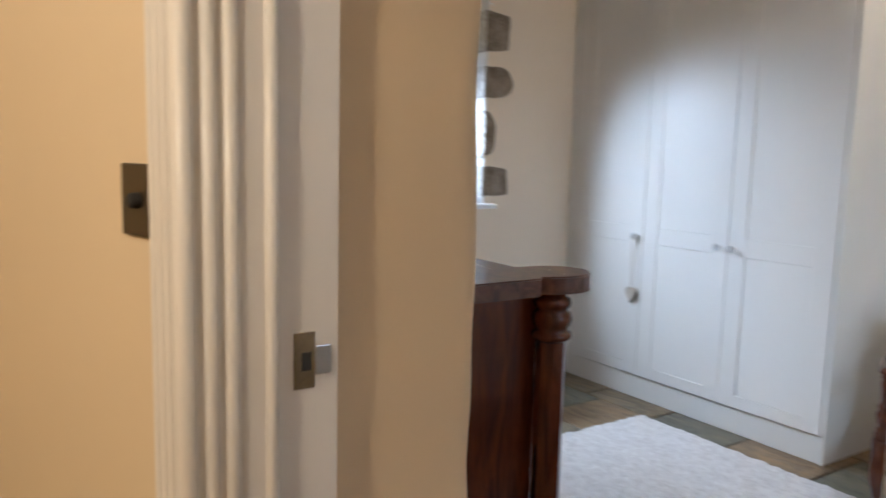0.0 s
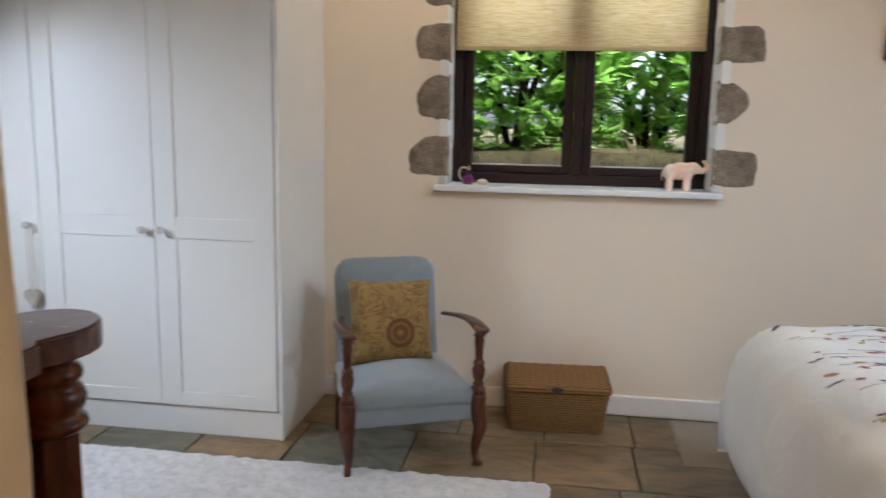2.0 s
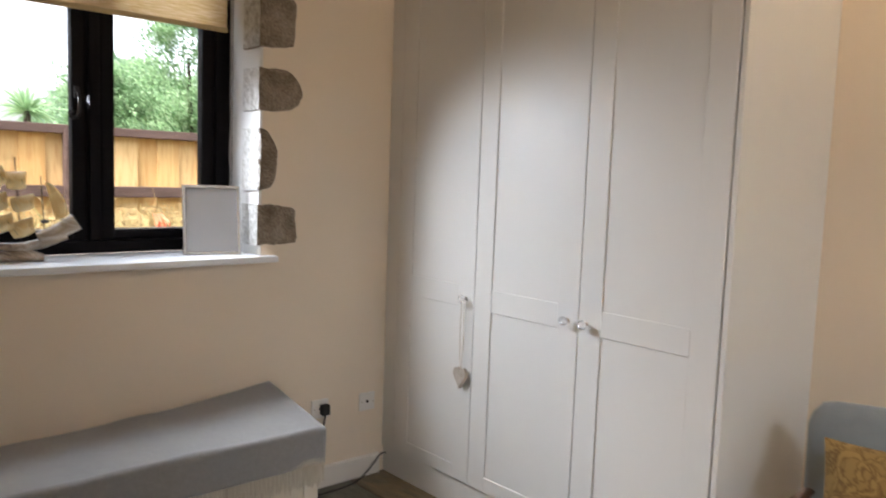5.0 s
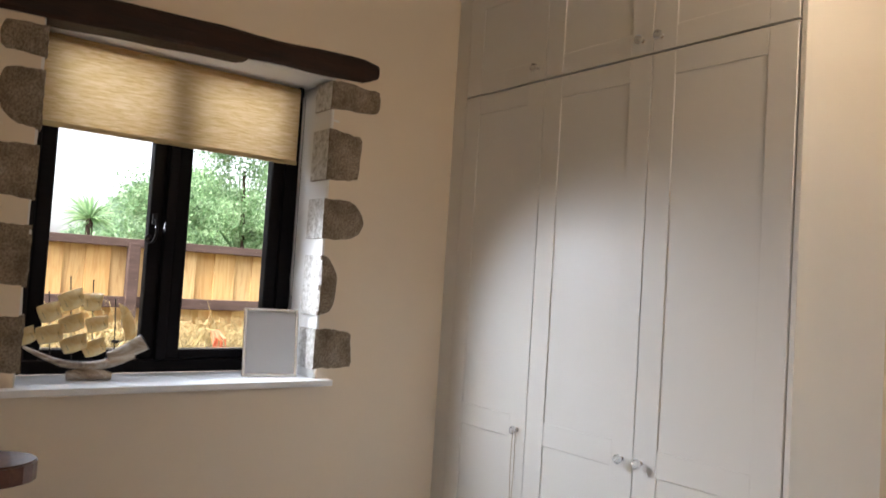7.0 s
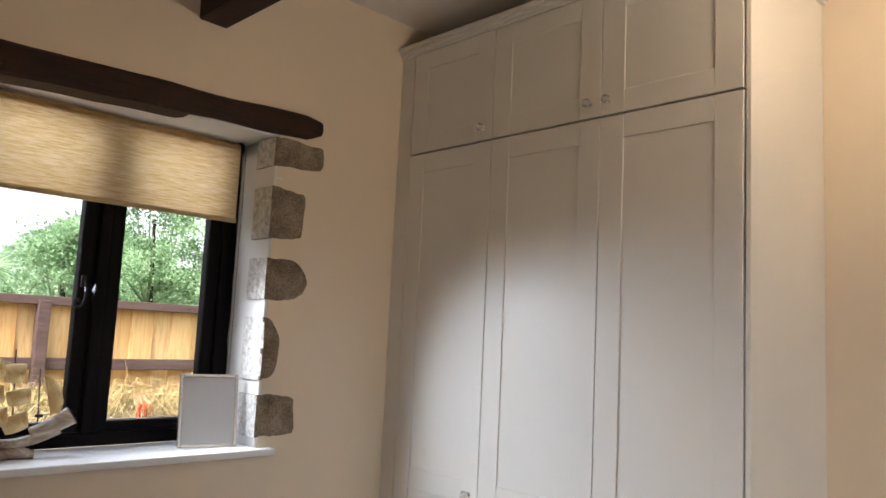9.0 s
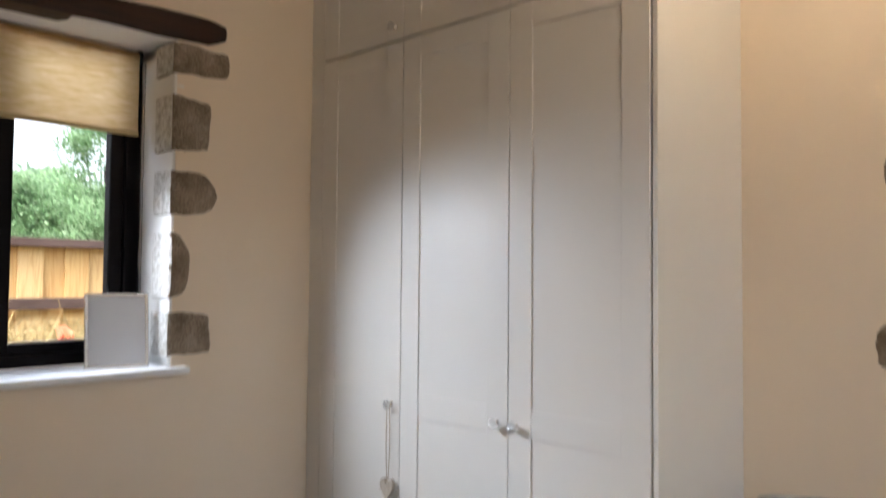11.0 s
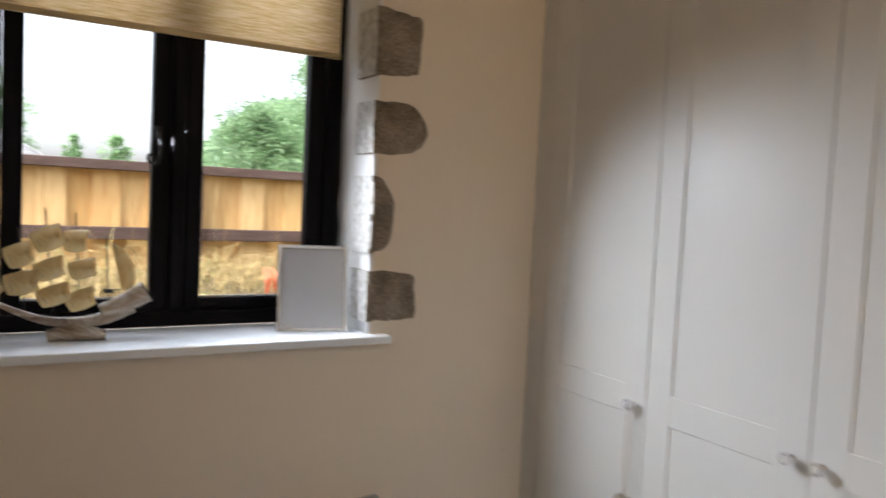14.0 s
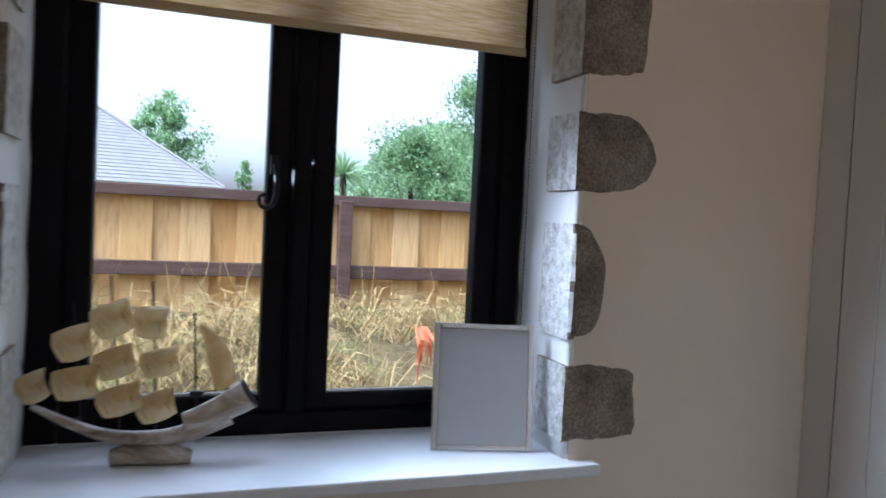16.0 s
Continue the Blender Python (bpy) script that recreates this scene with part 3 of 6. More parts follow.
def panelled_door(name, t, x0, x1, z0, z1, panels, stile=0.098):
    """A shaker door: a thin back with stiles and rails standing proud of the panels."""
    d = part(name, box(x0, x1, FY + 0.0055, FY + 0.022, z0, z1), M_ROBE, t)
    part("stile", box(x0, x0 + stile, FY, FY + 0.0056, z0, z1, 0.0018, 1), M_ROBE, d)
    part("stile", box(x1 - stile, x1, FY, FY + 0.0056, z0, z1, 0.0018, 1), M_ROBE, d)
    edges = [z0] + [p for q in panels for p in q] + [z1]
    for a, b in zip(edges[::2], edges[1::2]):
        part("rail", box(x0 + stile - 0.001, x1 - stile + 0.001, FY + 0.0003, FY + 0.0056, a, b, 0.0018, 1), M_ROBE, d)
    return d


def crystal_knob(parent, x, z):
    part("knob", lathe([(0.006, 0.010), (0.012, 0.016), (0.0175, 0.024), (0.0165, 0.034), (0.008, 0.039)], 8, pose(x, FY, z, 90, 0, 0)), M_CRYSTAL, parent, "faceted crystal knob")
    part("knob_base", lathe([(0.011, 0), (0.010, 0.003), (0.005, 0.006), (0.006, 0.0099)], 14, pose(x, FY, z, 90, 0, 0)), M_CHROME, parent, "chrome knob base")


def wardrobe():
    t = thing("fitted_wardrobe", "off-white fitted wardrobe with shaker doors and crystal knobs", "wardrobe")
    part("carcass", box(-2.895, -1.186, FY + 0.024, WA - 0.002, 0.0, 2.90), M_ROBE, t)
    part("end_panel", box(-1.1855, -1.168, FY + 0.004, WA - 0.001, 0.0, 2.905, 0.002), M_ROBE, t)
    part("plinth", box(-2.897, -1.186, FY + 0.012, FY + 0.030, 0.0, 0.128, 0.002), M_ROBE, t)
    part("filler", box(-2.898, -2.806, FY + 0.004, FY + 0.024, 0.128, 2.905, 0.001), M_ROBE, t)
    bm = bmesh.new()
    for k, (o, z0, z1) in enumerate(((0.0, 2.904, 2.918), (0.012, 2.9181, 2.934), (0.026, 2.9341, 2.952))):
        add_box(bm, -2.898, -1.150 + o * 0.4, FY - 0.004 - o, WA - 0.001, z0, z1, 0.003)
    part("cornice", bm, M_ROBE, t)
    g = 0.0015
    cols = ((-2.802, -2.284, "r"), (-2.284, -1.736, "r"), (-1.736, -1.190, "l"))
    for x0, x1, side in cols:
        d = panelled_door("door", t, x0 + g, x1 - g, 0.134, 2.406, [(0.198, 0.893), (0.986, 2.316)])
        kx = x1 - 0.048 if side == "r" else x0 + 0.036
        crystal_knob(d, kx, 0.930)
        u = panelled_door("top_door", t, x0 + g, x1 - g, 2.414, 2.900, [(2.500, 2.815)])
        crystal_knob(u, kx, 2.466)
    part("shadow_gap", box(-2.806, -1.187, FY + 0.0221, FY + 0.0241, 0.13, 2.903), M_GAP, t)


wardrobe()

M_HEART = wood("pale_driftwood", (0.42, 0.36, 0.28), (0.66, 0.60, 0.52), (14, 14, 5), 0.8, 0.3, 0.2)
M_STRING = mat("jute_string", (0.42, 0.34, 0.24), 0.9)


def hanging_heart():
    t = thing("hanging_heart", "small pale wooden heart hanging from a wardrobe knob on a string", "ornament", pose(-2.332, FY - 0.018, 0.60))
    bm = bmesh.new()
    pts = []
    for i in range(28):
        a = 2 * math.pi * i / 28
        pts.append((0.0024 * 16 * math.sin(a) ** 3 * 0.95, 0.0027 * (13 * math.cos(a) - 5 * math.cos(2 * a) - 2 * math.cos(3 * a) - math.cos(4 * a)) * 1.15))
    f = [bm.verts.new((x, -0.009, z)) for x, z in pts]
    b = [bm.verts.new((x, 0.009, z)) for x, z in pts]
    bm.faces.new(f)
    bm.faces.new(b[::-1])
    for i in range(28):
        j = (i + 1) % 28
        bm.faces.new((f[j], f[i], b[i], b[j]))
    part("heart", bm, M_HEART, t)
    for s in (-1, 1):
        part("string", tube(curve_pts([(0.004 * s, 0, 0.03), (0.010 * s, 0.0, 0.16), (0.009 * s, 0, 0.28), (0.006 * s, 0.002, 0.328)], 6), 0.0016, 6), M_STRING, t)


hanging_heart()


# ---- chest of drawers behind the doorway wall ----
def chest():
    t = thing("chest_of_drawers", "tall polished mahogany chest of drawers with turned corner columns", "chest of drawers", Matrix.Diagonal((1, 1, 0.982, 1)))
    X0, X1, Y0, Y1 = -1.92, -0.805, 1.00, 1.445
    part("carcass", box(X0, X1, Y0, Y1, 0.09, 1.054, 0.003), M_MAHOG, t)
    part("plinth", box(X0 - 0.02, X1 + 0.02, Y0, Y1 + 0.10, 0.0, 0.09, 0.006), M_MAHOG, t)
    bm = bmesh.new()
    outline = [(X0 - 0.06, Y0), (X1 + 0.070, Y0)]
    for cx, s in ((X1 - 0.010, 1), (X0 + 0.010, -1)):
        arc = []
        for k in range(15):
            a = radians(-52 + k * 17.5)
            arc.append((cx + s * 0.090 * math.cos(a), 1.495 + 0.106 * math.sin(a)))
        if s == 1:
            outline += [(X1 + 0.070, 1.395)] + arc + [(cx - 0.09, 1.45)]
        else:
            outline += [(cx + 0.09, 1.45)] + arc[::-1] + [(X0 - 0.06, 1.395)]
    f0 = [bm.verts.new((x, y, 1.055)) for x, y in outline]
    f1 = [bm.verts.new((x, y, 1.099)) for x, y in outline]
    bm.faces.new(f0[::-1])
    top = bm.faces.new(f1)
    n = len(outline)
    for i in range(n):
        bm.faces.new((f0[i], f0[(i + 1) % n], f1[(i + 1) % n], f1[i]))
    bmesh.ops.bevel(bm, geom=list(top.edges), offset=0.004, segments=2, affect="EDGES")
    part("top", bm, M_MAHOG_Y, t)
    for cx in (X1 + 0.030, X0 - 0.030):
        c = part("column", lathe([(0.038, 0.09), (0.038, 0.935)], 8, pose(cx, 1.468, 0), radians(12)), M_MAHOG, t, "faceted mahogany column with a turned capital")
        prof = [(0.036, 0.930), (0.048, 0.938), (0.051, 0.946), (0.048, 0.955), (0.038, 0.960), (0.046, 0.972), (0.050, 0.988), (0.046, 1.004), (0.038, 1.012), (0.045, 1.020), (0.047, 1.030), (0.043, 1.040), (0.033, 1.046), (0.033, 1.056)]
        part("capital", lathe(prof, 28, pose(cx, 1.468, 0)), M_MAHOG, c, smooth=True)
    zz = 0.11
    for k, hgt in enumerate((0.28, 0.25, 0.22, 0.17)):
        d = part("drawer", box(X0 + 0.06, X1 - 0.06, Y1, Y1 + 0.02, zz, zz + hgt - 0.01, 0.004), M_MAHOG, t)
        for x in (X0 + 0.26, X1 - 0.26):
            part("drawer_knob", lathe([(0.010, 0), (0.010, 0.012), (0.024, 0.022), (0.022, 0.034), (0.008, 0.040)], 16, pose(x, Y1 + 0.02, zz + hgt / 2, -90, 0, 0)), M_MAHOG, d, smooth=True)
        zz += hgt


chest()


# ---- armchair, cushion, basket ----
M_BLUE = mat("grey_blue_velour", (0.20, 0.245, 0.27), 0.85, spec=0.2)
_n = Net(M_BLUE)
_n.colour(_n.mix(_n.noise(14, 5, 0.65), (0.185, 0.21, 0.225), (0.265, 0.295, 0.31)))
_n.bump(_n.noise(300, 2), 0.25, 0.002)
_n.b.inputs["Sheen Weight"].default_value = 0.5


def armchair():
    t = thing("armchair", "low armchair with grey-blue upholstery and dark turned wooden arms and legs", "armchair", pose(-0.546, 3.322, 0, 0, 0, 24.5))
    part("seat", soft_block(-0.258, 0.258, -0.022, 0.50, 0.262, 0.348, 11, 0.42, 0.050), M_BLUE, t, "grey-blue upholstered seat", True)
    part("seat_rail", box(-0.250, 0.250, -0.008, 0.49, 0.200, 0.312, 0.014, 3), M_BLUE, t, "grey-blue upholstered front rail")
    bm = soft_block(-0.235, 0.235, -0.045, 0.045, 0.0, 0.52, 11, 0.42)
    for v in bm.verts:
        if v.co.z > 0.38:
            k = (v.co.z - 0.38) / 0.14
            if abs(v.co.x) > 0.17:
                v.co.z -= 0.05 * k * ((abs(v.co.x) - 0.17) / 0.065) ** 2
    part("backrest", bm, M_BLUE, t, "grey-blue upholstered back", True, pose(-0.012, 0.455, 0.285, -12, 0, 0))
    for s in (-1, 1):
        x = s * 0.272
        prof = [(0.024, 0.30), (0.025, 0.335), (0.018, 0.34), (0.021, 0.352), (0.015, 0.362), (0.021, 0.385), (0.024, 0.41), (0.017, 0.432), (0.022, 0.440), (0.017, 0.448), (0.0135, 0.46), (0.015, 0.50), (0.0185, 0.535), (0.015, 0.548), (0.022, 0.556), (0.016, 0.565), (0.018, 0.58)]
        leg = part("front_leg", lathe([(r * 1.18, z) for r, z in prof], 18, pose(x, 0, 0)), M_CHAIRWOOD, t, smooth=True)
        bm = bmesh.new()
        pts = curve_pts([(x, 0.0, 0.31), (x, -0.002, 0.24), (x + s * 0.006, -0.018, 0.17), (x - s * 0.002, 0.0, 0.10), (x - s * 0.004, 0.008, 0.05), (x + s * 0.002, -0.006, 0.016), (x + s * 0.002, -0.010, 0.0)], 5)
        nn = len(pts)
        rad = [0.034 - 0.004 * math.sin(i / nn * 3) - 0.016 * min(1, max(0, (i / nn - 0.25) / 0.45)) + (0.006 if i > nn * 0.85 else 0) for i in range(nn)]
        part("leg_foot", add_tube(bm, pts, rad, 12), M_CHAIRWOOD, leg, smooth=True)
        arm = curve_pts([(x, -0.050, 0.584), (x, 0.01, 0.591), (x + s * 0.006, 0.12, 0.588), (x - s * 0.002, 0.24, 0.577), (x - s * 0.020, 0.34, 0.562), (x - s * 0.034, 0.41, 0.550)], 6)
        m2 = len(arm)
        part("arm", tube(arm, [0.022 if i == 0 else 0.031 if i < 8 else 0.031 - 0.012 * min(1, (i - 8) / (m2 * 0.5)) for i in range(m2)], 14, 0.50, (1, 0, 0)), M_CHAIRWOOD, t, "curved dark wooden arm", True)
        part("back_leg", tube([(s * 0.235, 0.46, 0.33), (s * 0.235, 0.475, 0.18), (s * 0.235, 0.50, 0.0)], [0.021, 0.020, 0.016], 8), M_CHAIRWOOD, t)


armchair()

M_GOLD = mat("gold_patterned_fabric", (0.30, 0.19, 0.06), 0.75, spec=0.25)
_n = Net(M_GOLD)
_w = _n.noise(9, 4, 0.6, None, 2.8)
_swirl = _n.ramp(_n.noise(10, 3, 0.5, None, 3.0), (0.43, (0.27, 0.17, 0.055)), (0.49, (0.14, 0.078, 0.022)), (0.55, (0.25, 0.155, 0.05)))
_rad = _n.add("ShaderNodeVectorMath", op="LENGTH")
_ctr = _n.add("ShaderNodeVectorMath", op="SUBTRACT")
_n.link(_n.co, _ctr.inputs[0])
_ctr.inputs[1].default_value = (0.025, -0.05, -0.055)
_fl = _n.scaled(1, 0.0, 1, _ctr.outputs[0])
_n.link(_fl, _rad.inputs[0])
_ring = _n.ramp(_n.math("MULTIPLY", _rad.outputs["Value"], 10.0), (0.0, (0.26, 0.16, 0.05)), (0.20, (0.11, 0.05, 0.016)), (0.32, (0.12, 0.055, 0.018)), (0.40, (0.20, 0.115, 0.036)), (0.50, (0.11, 0.048, 0.015)), (0.66, (0.13, 0.06, 0.02)))
_inside = _n.ramp(_n.math("MULTIPLY", _rad.outputs["Value"], 10.0), (0.62, (1, 1, 1)), (0.66, (0, 0, 0)))
_n.colour(_n.mix(_inside, _swirl, _ring))
_n.bump(_w, 0.3, 0.006)
_n.bump(_n.noise(400, 2), 0.2, 0.001)


def pillow(w, h, d, cuts=16):
    bm = bmesh.new()
    bmesh.ops.create_cube(bm, size=2.0)
    bmesh.ops.subdivide_edges(bm, edges=bm.edges[:], cuts=cuts, use_grid_fill=True)
    for v in bm.verts:
        x, y, z = v.co
        full = max(0.0, (1 - abs(x) ** 3.0) * (1 - abs(z) ** 3.0)) ** 0.5
        pinch = 1 - 0.07 * (1 - abs(z) ** 2) if abs(x) > 0.2 else 1
        pz = 1 - 0.07 * (1 - abs(x) ** 2)
        v.co = Vector((x * w / 2 * (1 - 0.06 * abs(x) * (1 - z * z)), y * (0.006 + d / 2 * full) + 0.004 * noise.noise(Vector((x * 3, z * 3, y))), z * h / 2 * (1 - 0.06 * abs(z) * (1 - x * x))))
    return bm


cushion = part("cushion", pillow(0.37, 0.37, 0.15), M_GOLD, None, "", True, pose(-0.546, 3.322, 0, 0, 0, 24.5) @ pose(-0.028, 0.335, 0.545, -18, 1.5, 0))
tagged(cushion, "square gold patterned cushion with a dark flower motif on the armchair", "cushion")

M_WICKER = mat("brown_seagrass", (0.16, 0.085, 0.03), 0.75, spec=0.25)
_n = Net(M_WICKER)
_wv = _n.noise(7, 3, 0.6, _n.scaled(30, 30, 3))
_n.colour(_n.mix(_n.noise(22, 4, 0.7, _n.scaled(6, 6, 2)), (0.085, 0.040, 0.013), (0.31, 0.17, 0.058)))
_n.bump(_wv, 0.6, 0.004)
M_WICKER_LID = mat("brown_seagrass_lid", (0.16, 0.085, 0.03), 0.75, spec=0.25)
_n = Net(M_WICKER_LID)
_n.colour(_n.mix(_n.noise(30, 4, 0.7, _n.scaled(2, 9, 2)), (0.085, 0.040, 0.013), (0.30, 0.16, 0.055)))
_n.bump(_n.noise(20, 2, 0.5, _n.scaled(9, 2, 2)), 0.6, 0.004)


def rounded_loop(hx, hy, r, z, n=6, wave=0.0, phase=0.0, nw=60):
    pts = []
    for cx, cy, a0 in ((hx - r, hy - r, 0), (-hx + r, hy - r, 90), (-hx + r, -hy + r, 180), (hx - r, -hy + r, 270)):
        for k in range(n + 1):
            a = radians(a0 + 90 * k / n)
            pts.append(Vector((cx + r * math.cos(a), cy + r * math.sin(a), z)))
    out = []
    for a, b in zip(pts, pts[1:] + pts[:1]):
        m = max(1, int((b - a).length / 0.012))
        for k in range(m):
            p = a.lerp(b, k / m)
            s = 1 + wave * math.sin(len(out) * 1.57 + phase)
            out.append(Vector((p.x * s, p.y * s, p.z)))
    return out


def ring_tube(bm, pts, r, seg=6):
    rings = []
    n = len(pts)
    for i, p in enumerate(pts):
        d = (pts[(i + 1) % n] - pts[i - 1]).normalized()
        out = d.cross(Vector((0, 0, 1)))
        rings.append([bm.verts.new(p + out * (r * math.cos(2 * math.pi * k / seg)) + Vector((0, 0, r * math.sin(2 * math.pi * k / seg)))) for k in range(seg)])
    for i in range(n):
        a, b = rings[i], rings[(i + 1) % n]
        for k in range(seg):
            bm.faces.new((a[k], a[(k + 1) % seg], b[(k + 1) % seg], b[k]))
    return bm


def basket():
    t = thing("lidded_basket", "brown woven seagrass basket with a closed lid by the skirting board", "basket", pose(0.022, 3.955, 0, 0, 0, 3))
    body = part("body", box(-0.205, 0.205, -0.115, 0.115, 0.002, 0.19), M_WICKER, t, "woven basket body")
    rows = 17
    for k in range(rows):
        u = k / (rows - 1)
        part("woven_strand", ring_tube(bmesh.new(), rounded_loop(0.213 + 0.024 * u, 0.122 + 0.014 * u, 0.025, 0.008 + u * 0.186, 4, 0.006, math.pi * (k % 2)), 0.0075), M_WICKER, body, "", True)
    lid = part("lid", box(-0.236, 0.236, -0.134, 0.134, 0.026, 0.042), M_WICKER_LID, t, "woven lid", False, pose(0, 0, 0.188, 3, 0, 0))
    for k in range(23):
        y = -0.135 + k * 0.0123
        part("strand", tube([(-0.238 + 0.016 * j, y, 0.046 + 0.003 * math.sin(j * 1.57 + math.pi * (k % 2)) + 0.012 * math.sin(math.pi * k / 22)) for j in range(31)], 0.0078, 6), M_WICKER_LID, lid, "", True)
    part("rim", ring_tube(bmesh.new(), rounded_loop(0.243, 0.142, 0.02, 0.036, 4, 0.004), 0.009), M_WICKER_LID, lid, "", True)
    part("rim", ring_tube(bmesh.new(), rounded_loop(0.243, 0.142, 0.02, 0.022, 4, 0.004, 1.5), 0.008), M_WICKER_LID, lid, "", True)
    part("catch_hole", lathe([(0.022, -0.006), (0.022, 0.006)], 16, pose(0.0, -0.150, 0.215, 90, 0, 0) @ Matrix.Diagonal((1.3, 0.55, 1, 1))), M_GAP, t)


basket()


# ---- rugs ----
M_RUG = mat("ivory_shag_wool", (0.62, 0.58, 0.54), 0.95, spec=0.1)
_n = Net(M_RUG)
_n.colour(_n.ramp(_n.noise(30, 6, 0.8), (0.30, (0.58, 0.545, 0.52)), (0.50, (0.73, 0.70, 0.68)), (0.66, (0.83, 0.81, 0.79))))
_n.bump(_n.noise(120, 4, 0.8), 0.8, 0.012)
M_MAT = mat("beige_wool_mat", (0.30, 0.25, 0.19), 0.95, spec=0.1)
_n = Net(M_MAT)
_n.colour(_n.mix(_n.noise(70, 4, 0.7), (0.24, 0.20, 0.15), (0.36, 0.31, 0.24)))
_n.bump(_n.noise(140, 3, 0.7), 0.7, 0.01)


def shag_rug(name, label, x0, x1, y0, y1, h, material):
    def place(u, v):
        x, y = x0 + u * (x1 - x0), y0 + v * (y1 - y0)
        e = min(u * (x1 - x0), (1 - u) * (x1 - x0), v * (y1 - y0), (1 - v) * (y1 - y0))
        k = min(1.0, e / 0.022) ** 0.5
        p = Vector((x * 26, y * 26, 0.3))
        edge = 0.010 * noise.noise(Vector((x * 30, y * 30, 4))) * (1 - min(1, e / 0.05))
        return Vector((x + edge, y + edge, 0.002 + h * k * (0.62 + 0.38 * noise.noise(p) + 0.22 * noise.noise(p * 2.7))))
    bm = grid(int((x1 - x0) / 0.011), int((y1 - y0) / 0.011), place)
    ob = part(name, bm, material, None, "", True)
    return tagged(ob, label, "rug")


rug = shag_rug("rug", "ivory shaggy wool rug on the slate floor", -2.045, 0.010, 1.75, 3.285, 0.026, M_RUG)
shag_rug("bedside_mat", "small beige wool mat beside the bed", 0.57, 1.25, 3.575, 4.09, 0.014, M_MAT)


# ---- bed ----
M_DUVET = mat("white_cotton_duvet", (0.80, 0.80, 0.80), 0.8, spec=0.15)
_n = Net(M_DUVET)
_n.colour(_n.mix(_n.noise(6, 4), (0.76, 0.755, 0.75), (0.83, 0.83, 0.83)))
_n.bump(_n.noise(5, 3, 0.5, None, 0.8), 0.35, 0.02)
_n.bump(_n.noise(500, 2), 0.1, 0.001)
M_BEDBASE = mat("beige_bed_base", (0.35, 0.30, 0.25), 0.8)
_n = Net(M_BEDBASE)
_n.bump(_n.noise(300, 2), 0.2, 0.001)
PRINT = [mat("print_plum", (0.07, 0.035, 0.07), 0.85), mat("print_slate", (0.12, 0.13, 0.16), 0.85), mat("print_rose", (0.42, 0.14, 0.17), 0.85), mat("print_lime", (0.40, 0.38, 0.09), 0.85), mat("print_grey_green", (0.20, 0.23, 0.21), 0.85), mat("print_coral", (0.52, 0.24, 0.20), 0.85)]
BX0, BX1, BY0, BY1 = 0.66, 2.95, 1.45, 3.44


def duvet_at(x, y):
    """Height of the duvet and how far it hangs over the foot and sides."""
    e = min(x - BX0, y - BY0, BY1 - y)
    k = max(0.0, min(1.0, e / 0.22))
    z = 0.35 + 0.365 * math.sqrt(max(0.0, 1 - (1 - k) ** 2))
    z += 0.025 * noise.noise(Vector((x * 2.2, y * 2.2, 5))) * k + 0.015 * noise.noise(Vector((x * 5, y * 5, 9)))
    return z


